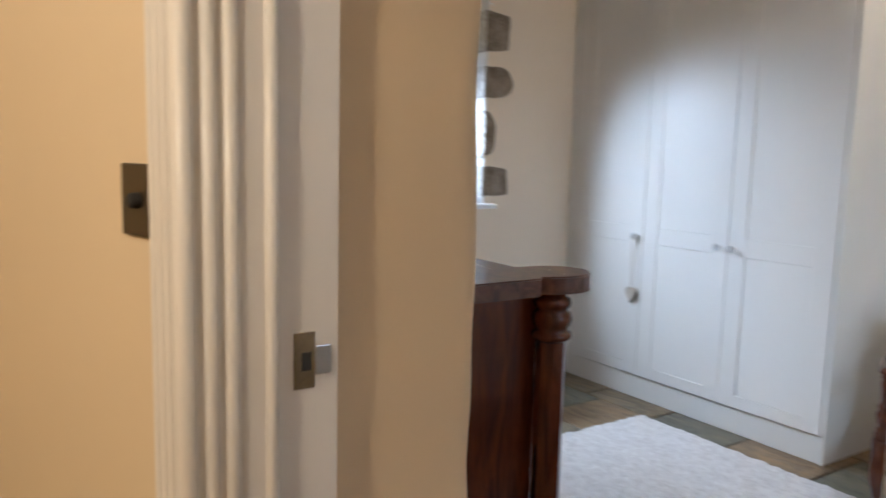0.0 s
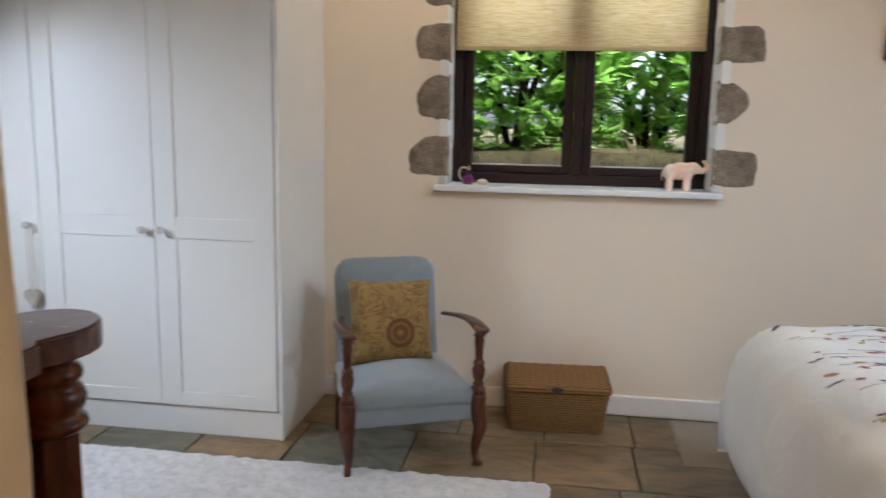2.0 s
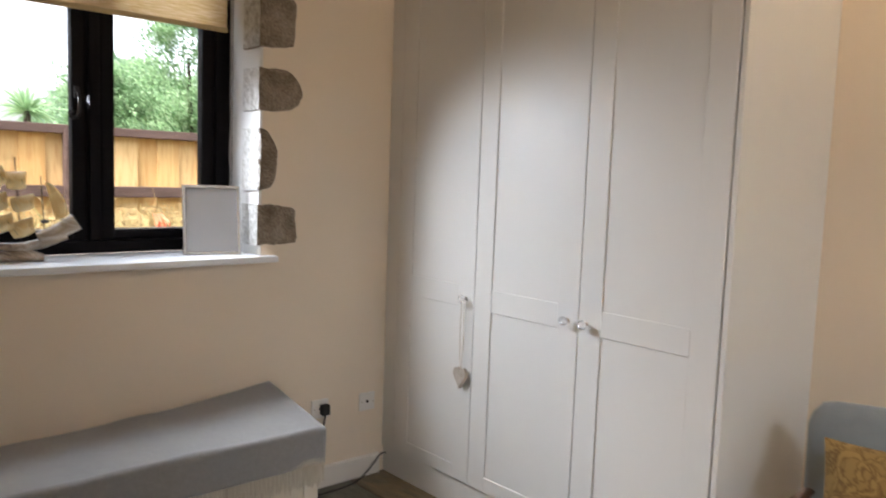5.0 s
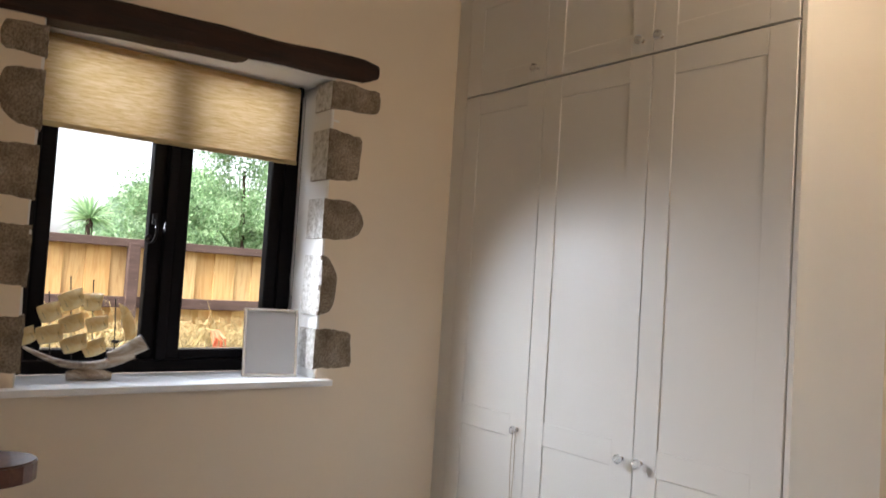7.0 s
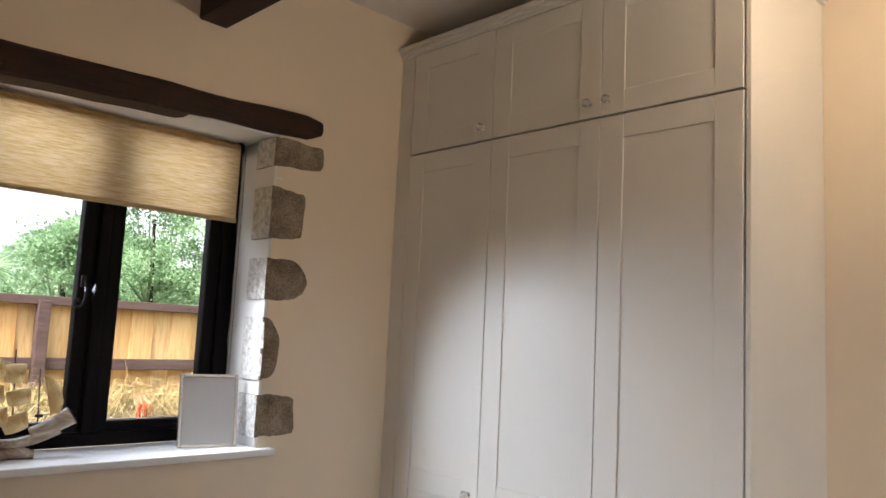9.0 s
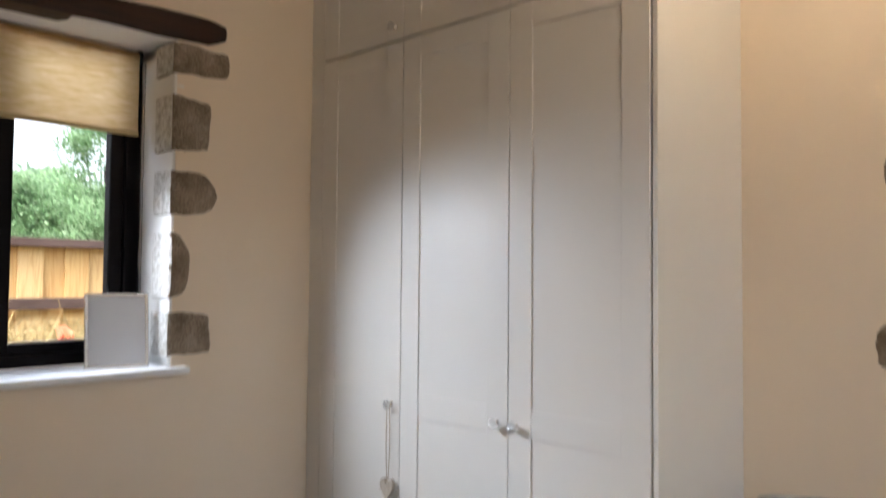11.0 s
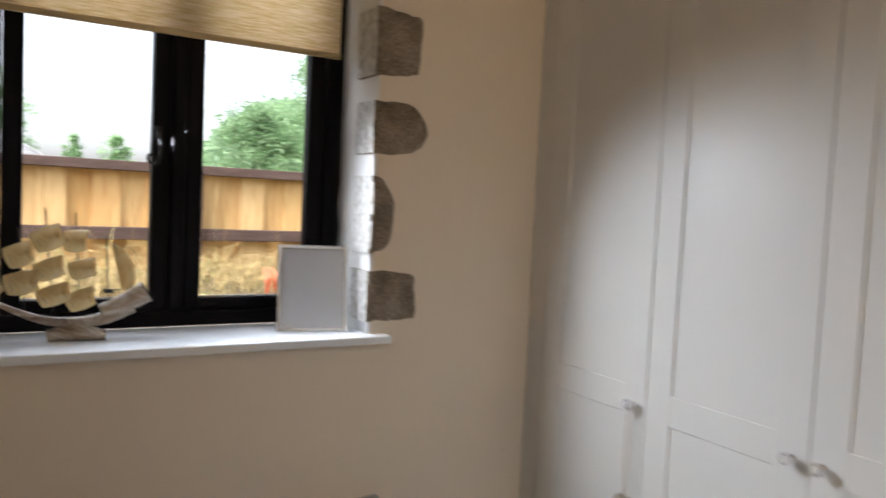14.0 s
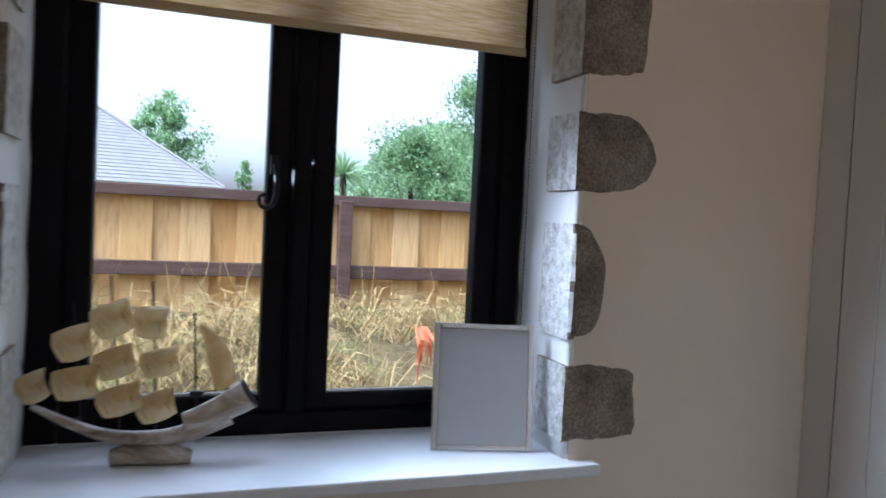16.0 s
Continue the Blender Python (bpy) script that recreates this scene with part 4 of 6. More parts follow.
def bed():
    t = thing("bed", "divan bed with a white duvet printed with meadow flowers", "bed")
    part("base", box(BX0 + 0.09, BX1, BY0 + 0.10, BY1 - 0.09, 0.03, 0.33, 0.02), M_BEDBASE, t, "beige upholstered base")
    part("mattress", box(BX0 + 0.08, BX1, BY0 + 0.09, BY1 - 0.08, 0.331, 0.52, 0.05, 3), M_DUVET, t)

    def place(u, v):
        x = BX0 + u * (BX1 - BX0)
        y = BY0 + v * (BY1 - BY0)
        return Vector((x, y, duvet_at(x, y)))
    top = grid(90, 80, place)
    d = part("duvet", top, M_DUVET, t, "white cotton duvet with a printed flower border", True)

    def skirt(u, v):
        s = u * (BY1 - BY0 + 2 * 1.2)
        if s < 1.2:
            x, y, nx, ny = BX0 + 1.2 - s, BY1, 0, 1
        elif s < 1.2 + BY1 - BY0:
            x, y, nx, ny = BX0, BY1 - (s - 1.2), -1, 0
        else:
            x, y, nx, ny = BX0 + (s - 1.2 - (BY1 - BY0)), BY0, 0, -1
        fold = noise.noise(Vector((s * 6, v * 1.2, 2)))
        hang = 0.20 + 0.03 * noise.noise(Vector((s * 1.5, 0, 3)))
        z = duvet_at(x, y) - v * hang
        out = 0.030 * math.sin(v * 2.6) * (1 + 0.7 * fold) - 0.05 * v
        return Vector((x + nx * out, y + ny * out, z))
    part("duvet_hem", grid(150, 14, skirt), M_DUVET, d, "", True)
    rnd = random.Random(8)
    for k in range(640):
        x = BX0 + 0.13 + 1.1 * rnd.random() ** 0.85
        y = rnd.uniform(BY0 + 0.2, BY1 - 0.10)
        kind = rnd.random()
        bm = bmesh.new()
        if kind < 0.28:
            n, w, ln = 10, 0.0022, rnd.uniform(0.10, 0.26)
            b = rnd.uniform(-0.3, 0.3)
            side = [[], []]
            for i in range(n + 1):
                u = i / n
                px, py = x + ln * u, y + b * ln * u * u
                for s in (0, 1):
                    yy = py + (s * 2 - 1) * w * (1 - 0.7 * u)
                    side[s].append(bm.verts.new((px, yy, duvet_at(px, yy) + 0.0025)))
            for i in range(n):
                bm.faces.new((side[0][i], side[0][i + 1], side[1][i + 1], side[1][i]))
            material = PRINT[rnd.choice((1, 4, 4, 3))]
        else:
            a0 = rnd.gauss(0, 0.5)
            a, b = rnd.uniform(0.009, 0.024), rnd.uniform(0.004, 0.011)
            c = bm.verts.new((x, y, duvet_at(x, y) + 0.003))
            ring = []
            for i in range(16):
                q = 2 * math.pi * i / 16
                rr = 1 + 0.12 * math.sin(q * 5 + a0 * 9)
                px = x + rr * (a * math.cos(q) * math.cos(a0) - b * math.sin(q) * math.sin(a0))
                py = y + rr * (a * math.cos(q) * math.sin(a0) + b * math.sin(q) * math.cos(a0))
                ring.append(bm.verts.new((px, py, duvet_at(px, py) + 0.003)))
            for i in range(16):
                bm.faces.new((c, ring[i], ring[(i + 1) % 16]))
            material = PRINT[rnd.choice((0, 0, 1, 2, 2, 3, 5))]
        part("printed_flower", bm, material, d)


bed()


# ---- picture on the north wall ----
M_PICFRAME = wood("dark_picture_frame", (0.02, 0.008, 0.006), (0.07, 0.025, 0.015), (10, 10, 10), 0.3, 0.05)
M_PIC = mat("muted_landscape_print", (0.2, 0.19, 0.16), 0.6)
_n = Net(M_PIC)
_sep = _n.add("ShaderNodeSeparateXYZ")
_n.link(_n.co, _sep.inputs[0])
_h = _n.math("ADD", _n.math("MULTIPLY", _sep.outputs[2], 2.4), _n.math("MULTIPLY", _n.noise(6, 5), 0.25))
_n.colour(_n.ramp(_h, (0.10, (0.13, 0.11, 0.08)), (0.30, (0.22, 0.20, 0.16)), (0.42, (0.16, 0.16, 0.14)), (0.52, (0.38, 0.37, 0.34)), (0.9, (0.45, 0.44, 0.42))))


def wall_picture():
    t = thing("framed_picture", "dark wooden framed landscape picture hanging on the wall", "picture", pose(1.388, WA, 1.72))
    w, h, b = 0.52, 0.40, 0.045
    part("print", box(b - 0.004, w - b + 0.004, -0.012, -0.002, b - 0.004, h - b + 0.004), M_PIC, t)
    for x0, x1, z0, z1 in ((0, b, 0, h), (w - b, w, 0, h), (b, w - b, 0, b), (b, w - b, h - b, h)):
        part("frame_bar", box(x0, x1, -0.026, -0.001, z0, z1, 0.006), M_PICFRAME, t)


wall_picture()


# ---- window board ornaments ----
M_ELE = mat("peach_stone", (0.80, 0.47, 0.31), 0.35)
_n = Net(M_ELE)
_n.colour(_n.ramp(_n.noise(11, 5, 0.6), (0.35, (0.82, 0.54, 0.40)), (0.58, (0.89, 0.74, 0.62)), (0.74, (0.92, 0.86, 0.78))))
_n.b.inputs["Subsurface Weight"].default_value = 0.35
_n.b.inputs["Subsurface Radius"].default_value = (0.03, 0.015, 0.008)


def ball(bm, c, r, m=(1, 1, 1), seg=16):
    bmesh.ops.create_uvsphere(bm, u_segments=seg, v_segments=seg // 2 + 2, radius=1.0, matrix=Matrix.LocRotScale(c, None, Vector((r * m[0], r * m[1], r * m[2]))))


def fuse(ob, voxel):
    md = ob.modifiers.new("fuse", "REMESH")
    md.mode, md.voxel_size, md.use_smooth_shade = "VOXEL", voxel, True
    sm = ob.modifiers.new("smooth", "SMOOTH")
    sm.factor, sm.iterations = 0.6, 4
    return ob


def elephant():
    bm = bmesh.new()
    ball(bm, (0, 0, 0.092), 0.044, (1.35, 0.85, 0.95))
    ball(bm, (-0.045, 0, 0.085), 0.036, (1, 0.95, 1.1))
    ball(bm, (0.052, 0, 0.105), 0.031, (1.1, 0.9, 1))
    for x in (-0.050, 0.030):
        for y in (-0.019, 0.019):
            add_tube(bm, [(x, y, 0.0), (x, y, 0.05), (x + 0.004, y * 0.9, 0.08)], [0.0185, 0.0165, 0.020], 12)
    add_tube(bm, curve_pts([(0.070, 0, 0.108), (0.090, 0, 0.094), (0.108, 0, 0.100), (0.116, 0, 0.120), (0.106, 0, 0.136), (0.092, 0, 0.138)], 6), [0.017 - 0.009 * i / 30 for i in range(31)], 10)
    for y in (-1, 1):
        ball(bm, (0.036, y * 0.028, 0.104), 0.024, (0.8, 0.25, 1.1))
    add_tube(bm, [(-0.078, 0, 0.095), (-0.086, 0, 0.07), (-0.084, 0, 0.045)], [0.006, 0.004, 0.004], 6)
    ob = part("elephant_figurine", bm, M_ELE, None, "", True, pose(0.572, 4.215, 1.112, 0, 0, -4) @ Matrix.Diagonal((1.02, 1.02, 1.02, 1)))
    fuse(ob, 0.0035)
    return tagged(ob, "peach and white polished stone elephant figurine on the window board", "figurine")


elephant()

M_PURPLE = mat("purple_glass", (0.30, 0.04, 0.22), 0.08)
M_PURPLE.node_tree.nodes["Principled BSDF"].inputs["Transmission Weight"].default_value = 0.55
M_PALEBULB = mat("pale_fabric_bulb", (0.66, 0.55, 0.45), 0.8)


def atomiser():
    t = thing("perfume_atomiser", "purple glass perfume bottle with a pale squeeze bulb", "perfume bottle", pose(-0.452, 4.215, 1.112))
    part("bottle", lathe([(0.022, 0), (0.030, 0.006), (0.034, 0.022), (0.030, 0.038), (0.016, 0.052), (0.009, 0.060), (0.009, 0.068)], 24), M_PURPLE, t, smooth=True)
    part("cap", lathe([(0.011, 0.068), (0.011, 0.082), (0.007, 0.088), (0.003, 0.094)], 16), M_BRASS, t, smooth=True)
    part("hose", tube(curve_pts([(-0.008, 0, 0.080), (-0.032, 0, 0.084), (-0.046, 0, 0.060), (-0.038, 0, 0.028), (0.0, -0.02, 0.008), (0.046, -0.01, 0.010)], 6), 0.0042, 8), M_PALEBULB, t, smooth=True)
    bm = bmesh.new()
    ball(bm, (0.072, -0.008, 0.015), 0.017, (1.6, 0.9, 0.85))
    part("squeeze_bulb", bm, M_PALEBULB, t, smooth=True)


atomiser()

M_HORN = mat("polished_cow_horn", (0.45, 0.37, 0.28), 0.18)
_n = Net(M_HORN)
_n.colour(_n.ramp(_n.noise(5, 6, 0.65, _n.scaled(1, 3, 3), 1.2), (0.30, (0.10, 0.055, 0.035)), (0.46, (0.34, 0.27, 0.20)), (0.62, (0.62, 0.57, 0.49)), (0.8, (0.70, 0.66, 0.60))))
M_SAIL = mat("translucent_horn_sail", (0.66, 0.56, 0.36), 0.25)
_n = Net(M_SAIL)
_hc = _n.ramp(_n.noise(14, 5, 0.6, None, 1.0), (0.30, (0.66, 0.46, 0.20)), (0.52, (0.82, 0.69, 0.43)), (0.75, (0.88, 0.82, 0.68)))
_n.colour(_hc)
_tr = _n.add("ShaderNodeBsdfTranslucent")
_n.link(_hc, _tr.inputs[0])
_mx = _n.add("ShaderNodeMixShader")
_mx.inputs[0].default_value = 0.62
_n.link(_n.b.outputs[0], _mx.inputs[1])
_n.link(_tr.outputs[0], _mx.inputs[2])
_n.link(_mx.outputs[0], _n.t.nodes["Material Output"].inputs[0])
M_MAST = mat("black_wire", (0.012, 0.012, 0.012), 0.4)


def sail(w, h, belly, curl=0.010, thick=0.0022):
    """A bellied sail of thin horn in x and z about its middle, its top edge rolled back and its foot rounded."""
    n, k = 12, 10
    bm = bmesh.new()

    def pt(u, v, o):
        a = 2 * u - 1
        ww = w * (1.0 - 0.16 * v ** 1.5)
        y = -belly * math.sin(math.pi * (0.10 + 0.80 * v)) * (1 - 0.45 * a * a) + curl * max(0.0, 0.3 - v) / 0.3 - o
        z = h * (0.5 - v) - 0.10 * h * (1 - a * a) * v + 0.06 * h * (1 - a * a) * (1 - v)
        return Vector((a * ww / 2 - 0.05 * w * v, y, z))
    f = [[bm.verts.new(pt(i / n, j / k, 0)) for i in range(n + 1)] for j in range(k + 1)]
    b = [[bm.verts.new(pt(i / n, j / k, -thick)) for i in range(n + 1)] for j in range(k + 1)]
    for j in range(k):
        for i in range(n):
            bm.faces.new((f[j][i], f[j][i + 1], f[j + 1][i + 1], f[j + 1][i]))
            bm.faces.new((b[j][i], b[j + 1][i], b[j + 1][i + 1], b[j][i + 1]))
    for j in range(k):
        bm.faces.new((f[j][0], f[j + 1][0], b[j + 1][0], b[j][0]))
        bm.faces.new((f[j][n], b[j][n], b[j + 1][n], f[j + 1][n]))
    for i in range(n):
        bm.faces.new((f[0][i], b[0][i], b[0][i + 1], f[0][i + 1]))
        bm.faces.new((f[k][i], f[k][i + 1], b[k][i + 1], b[k][i]))
    return bm


def horn_ship():
    """Local x runs along the window board, z up; the sails face the room."""
    t = thing("horn_ship", "model sailing ship made of polished cow horn on the window board", "ornament", pose(-3.035, 1.965, 1.083, 0, 0, 86))
    bm = bmesh.new()
    add_tube(bm, [(-0.080, 0, 0.016), (-0.05, 0, 0.020), (0.03, 0, 0.020), (0.074, 0, 0.014)], [0.016, 0.022, 0.022, 0.014], 16)
    for v in bm.verts:
        v.co.z = max(v.co.z, 0.0005)
    part("base", wobble(bm, 0.003, 30.0), M_HORN, t, "polished horn base", True)
    hull = curve_pts([(-0.226, 0, 0.122), (-0.160, 0, 0.088), (-0.085, 0, 0.060), (0.0, 0, 0.053), (0.06, 0, 0.062), (0.10, 0, 0.078), (0.145, 0, 0.100)], 7)
    n = len(hull)
    part("hull", tube(hull, [0.005 + 0.019 * (i / (n - 1)) ** 0.8 for i in range(n)], 20), M_HORN, t, "curved polished horn hull", True)
    stern = curve_pts([(0.058, 0, 0.082), (0.10, 0, 0.097), (0.145, 0, 0.118), (0.184, 0, 0.142)], 6)
    st = part("stern", tube(stern, [0.022 + 0.0006 * i for i in range(len(stern))], 20), M_HORN, t, "pale cut end of the horn", True)
    d = (stern[-1] - stern[-2]).normalized()
    part("stern_rim", tube([stern[-1] - d * 0.003, stern[-1] + d * 0.0015], 0.0338, 20), M_MAST, st)
    for x0, z0, x1, z1 in ((-0.136, 0.08, -0.156, 0.322), (-0.064, 0.06, -0.090, 0.380), (0.004, 0.05, -0.012, 0.370), (0.080, 0.09, 0.070, 0.306)):
        part("mast", tube([(x0, 0.004, z0), (x1, 0.004, z1)], 0.0022, 6), M_MAST, t)
    for x, z, w, h, tilt in ((-0.079, 0.296, 0.092, 0.064, 24), (-0.009, 0.290, 0.072, 0.062, 3), (-0.149, 0.248, 0.084, 0.064, 20), (-0.073, 0.210, 0.090, 0.058, 21), (0.011, 0.210, 0.084, 0.052, 15),
                             (-0.142, 0.170, 0.100, 0.062, 12), (-0.061, 0.136, 0.100, 0.056, 20), (0.007, 0.122, 0.090, 0.056, 22), (-0.218, 0.163, 0.068, 0.056, 26)):
        k = part("sail", sail(w * 0.94, h * 0.90, 0.018), M_SAIL, t, "curved translucent horn sail", True, pose(x, -0.012 - 0.10 * (0.30 - z) * 0.3, z, 8, -tilt, -14))
        for u in (-0.28, 0.26):
            part("stitch", tube([(u * w, -0.0178, 0.14 * h), (u * w + 0.003, -0.0186, -0.26 * h)], 0.0005, 4), M_MAST, k)
    bm = bmesh.new()
    edge = curve_pts([(0.0, 0, 0.142), (0.034, 0, 0.122), (0.062, 0, 0.082), (0.072, 0, 0.040), (0.064, 0, 0.012), (0.034, 0, 0.0)], 5)
    lo = [Vector((0.034 * i / (len(edge) - 1), 0, 0.142 * (1 - i / (len(edge) - 1)))) for i in range(len(edge))]
    cols = []
    for i, (a, b) in enumerate(zip(edge, lo)):
        cols.append([bm.verts.new(b.lerp(a, q / 5) + Vector((0, -0.012 * math.sin(math.pi * q / 5) * math.sin(math.pi * (i + 1) / (len(edge) + 1)), 0))) for q in range(6)])
    for c, e in zip(cols, cols[1:]):
        for q in range(5):
            bm.faces.new((c[q], c[q + 1], e[q + 1], e[q]))
    m = part("mizzen_sail", bm, M_SAIL, t, "tall curved horn sail", True, pose(0.081, -0.004, 0.146))
    md = m.modifiers.new("thick", "SOLIDIFY")
    md.thickness = 0.0022
    part("boom", tube([(0.070, 0, 0.142), (0.184, 0, 0.158)], 0.0017, 6), M_MAST, t)
    part("boom_block", box(0.066, 0.092, -0.007, 0.007, 0.137, 0.149, 0.003), M_MAST, t)
    part("bowsprit", tube([(-0.226, 0, 0.12), (-0.246, 0, 0.212)], 0.0014, 6), M_MAST, t)
    part("stay", tube([(-0.200, 0, 0.108), (-0.158, 0, 0.088), (-0.140, 0, 0.10)], 0.0012, 5), M_MAST, t)


horn_ship()

M_PFRAME = mat("brushed_silver_frame", (0.52, 0.50, 0.47), 0.26, 0.8)
M_PGLASS = mat("glazed_pale_sheet", (0.27, 0.265, 0.27), 0.22, spec=0.3)
_n = Net(M_PGLASS)
_n.colour(_n.mix(_n.noise(3, 3), (0.43, 0.425, 0.425), (0.46, 0.455, 0.455)))
_n.b.inputs["Coat Weight"].default_value = 0.1


def photo_frame():
    t = thing("photo_frame", "silver photo frame with a blank pale sheet, leaning back", "photo frame", pose(-2.995, 2.665, 1.083, 0, 0, 76) @ pose(0, 0, 0, -9, 0, 0))
    w, h, b = 0.232, 0.288, 0.014
    for x0, x1, z0, z1 in ((-w / 2, -w / 2 + b, 0.0, h), (w / 2 - b, w / 2, 0.0, h), (-w / 2 + b, w / 2 - b, 0, b), (-w / 2 + b, w / 2 - b, h - b, h)):
        part("frame_bar", box(x0, x1, -0.008, 0.010, z0, z1, 0.003), M_PFRAME, t)
    part("sheet", box(-w / 2 + b - 0.002, w / 2 - b + 0.002, -0.0055, 0.004, b - 0.002, h - b + 0.002), M_PGLASS, t)
    part("back", box(-w / 2 + 0.006, w / 2 - 0.006, 0.0101, 0.014, 0.004, h - 0.004), M_GAP, t)
    part("strut", box(-0.02, 0.02, 0.0, 0.004, 0.0, 0.20, 0.001), M_GAP, t, "", False, pose(0, 0.078, 0.012, 22, 0, 0))


photo_frame()


# ---- cabinet with a throw under the west window ----
M_CREAM = mat("cream_painted_wood", (0.72, 0.67, 0.56), 0.5)
_n = Net(M_CREAM)
_n.colour(_n.mix(_n.noise(9, 5), (0.66, 0.60, 0.49), (0.75, 0.71, 0.61)))
_n.bump(_n.noise(40, 3, 0.6, _n.scaled(1, 1, 0.2)), 0.1, 0.002)
M_THROW = mat("grey_wool_throw", (0.26, 0.255, 0.25), 0.95, spec=0.1)
_n = Net(M_THROW)
_n.colour(_n.mix(_n.noise(60, 4, 0.7), (0.22, 0.215, 0.21), (0.31, 0.305, 0.30)))
_n.bump(_n.noise(260, 3, 0.7), 0.5, 0.002)
_n.b.inputs["Sheen Weight"].default_value = 0.4
M_FRINGE = mat("cream_fringe", (0.62, 0.57, 0.47), 0.9)
CX0, CX1, CY0, CY1, CZ = -2.865, -2.43, 1.55, 2.865, 0.463


def cabinet():
    t = thing("low_cabinet", "low cream painted cabinet with panelled doors under the window", "cabinet")
    part("body", box(CX0, CX1 - 0.02, CY0 + 0.01, CY1 - 0.012, 0.0, CZ - 0.024, 0.003), M_CREAM, t)
    part("top", box(CX0, CX1 + 0.006, CY0, CY1, CZ - 0.024, CZ, 0.006), M_CREAM, t)
    n = 4
    wd = (CY1 - CY0 - 0.06) / n
    for k in range(n):
        y0, y1 = CY0 + 0.03 + k * wd + 0.004, CY0 + 0.03 + (k + 1) * wd - 0.004
        bm = box(CX1 - 0.018, CX1 - 0.012, y0, y1, 0.06, CZ - 0.04)
        for a, b, c, d in ((y0, y0 + 0.05, 0.06, CZ - 0.04), (y1 - 0.05, y1, 0.06, CZ - 0.04), (y0 + 0.05, y1 - 0.05, 0.06, 0.11), (y0 + 0.05, y1 - 0.05, CZ - 0.09, CZ - 0.04)):
            add_box(bm, CX1 - 0.0125, CX1 - 0.002, a, b, c, d, 0.002, 1)
        d = part("door", bm, M_CREAM, t)
        part("hinge", lathe([(0.004, 0), (0.004, 0.05)], 10, pose(CX1 - 0.001, y1 + 0.003, CZ - 0.13)), M_BRASS, d)


cabinet()


def throw_cloth():
    t = thing("wool_throw", "grey wool throw with a cream fringe draped over the cabinet", "throw")

    def place(u, v):
        y = CY0 + 0.02 + u * (CY1 - CY0 - 0.025)
        s = v * 0.58
        deep = CX1 - CX0 + 0.012
        lump = 0.075 * max(0.0, u) ** 2.5 * max(0.0, 1 - s / 0.42) + 0.006 * math.exp(-((u - 0.55) / 0.06 - 2 * s) ** 2)
        soft = 0.004 * noise.noise(Vector((y * 6, s * 6, 2)))
        if s < deep:
            return Vector((CX0 + 0.004 + s, y, CZ + 0.008 + lump + soft))
        k = s - deep
        return Vector((CX1 + 0.014 + 0.006 * noise.noise(Vector((y * 7, k * 3, 7))), y, CZ + 0.006 - k + soft))
    cloth = part("cloth", grid(90, 50, place), M_THROW, t, "grey wool cloth", True)
    md = cloth.modifiers.new("thick", "SOLIDIFY")
    md.thickness, md.offset = 0.006, -1
    bm = bmesh.new()
    rnd = random.Random(4)
    z0 = CZ - 0.108
    y = CY0 + 0.02
    while y < CY1 - 0.006:
        ln = 0.10 + rnd.uniform(-0.016, 0.012)
        add_tube(bm, [(CX1 + 0.013, y, z0 + 0.01), (CX1 + 0.017, y + rnd.uniform(-0.004, 0.004), z0 - ln * 0.5), (CX1 + 0.014 + rnd.uniform(0, 0.006), y + rnd.uniform(-0.007, 0.007), z0 - ln)], [0.0030, 0.0028, 0.0022], 5)
        y += 0.0085
    tagged(part("fringe", bm, M_FRINGE, t, "cream twisted tassels"), kind="stuff")


throw_cloth()

M_SOCKET = mat("white_plastic", (0.74, 0.72, 0.68), 0.35)


def socket(y, z, holes):
    t = thing("wall_socket", "white plastic wall socket above the skirting board", "socket", pose(WB, y, z, 0, 0, 90), "sockets on the west wall")
    part("plate", box(-0.043, 0.043, -0.009, 0, -0.043, 0.043, 0.003), M_SOCKET, t)
    part("outlet", lathe([(0.007, 0), (0.007, 0.002)], 12, pose(0, -0.009, 0, 90, 0, 0)), M_GAP, t)
    for x in (-0.030, 0.030):
        part("screw", lathe([(0.003, 0), (0.003, 0.001)], 8, pose(x, -0.009, 0, 90, 0, 0)), M_BRASS, t)
    if holes:
        part("plug", box(-0.004, 0.034, -0.042, -0.0095, -0.026, 0.022, 0.006), M_GAP, t, "black plug")


socket(3.395, 0.362, False)
socket(3.135, 0.371, True)
cable = part("power_cable", tube(curve_pts([(WB + 0.030, 3.150, 0.345), (WB + 0.045, 3.10, 0.15), (WB + 0.06, 3.06, 0.012), (WB + 0.09, 3.16, 0.008), (WB + 0.07, 3.30, 0.010), (WB + 0.045, 3.40, 0.05), (WB + 0.035, 3.46, 0.095), (WB + 0.05, 3.485, 0.105)], 7), 0.0042, 8), M_GAP, None, "", True)
tagged(cable, "black power cable trailing along the skirting board", "cable")



# ---- added warm uplighter, out of view ----
M_GLOW = mat("lit_opal_glass", (0.9, 0.8, 0.65), 0.4)
_b = M_GLOW.node_tree.nodes["Principled BSDF"]
_b.inputs["Emission Color"].default_value = (1.0, 0.74, 0.48, 1)
_b.inputs["Emission Strength"].default_value = 0.6


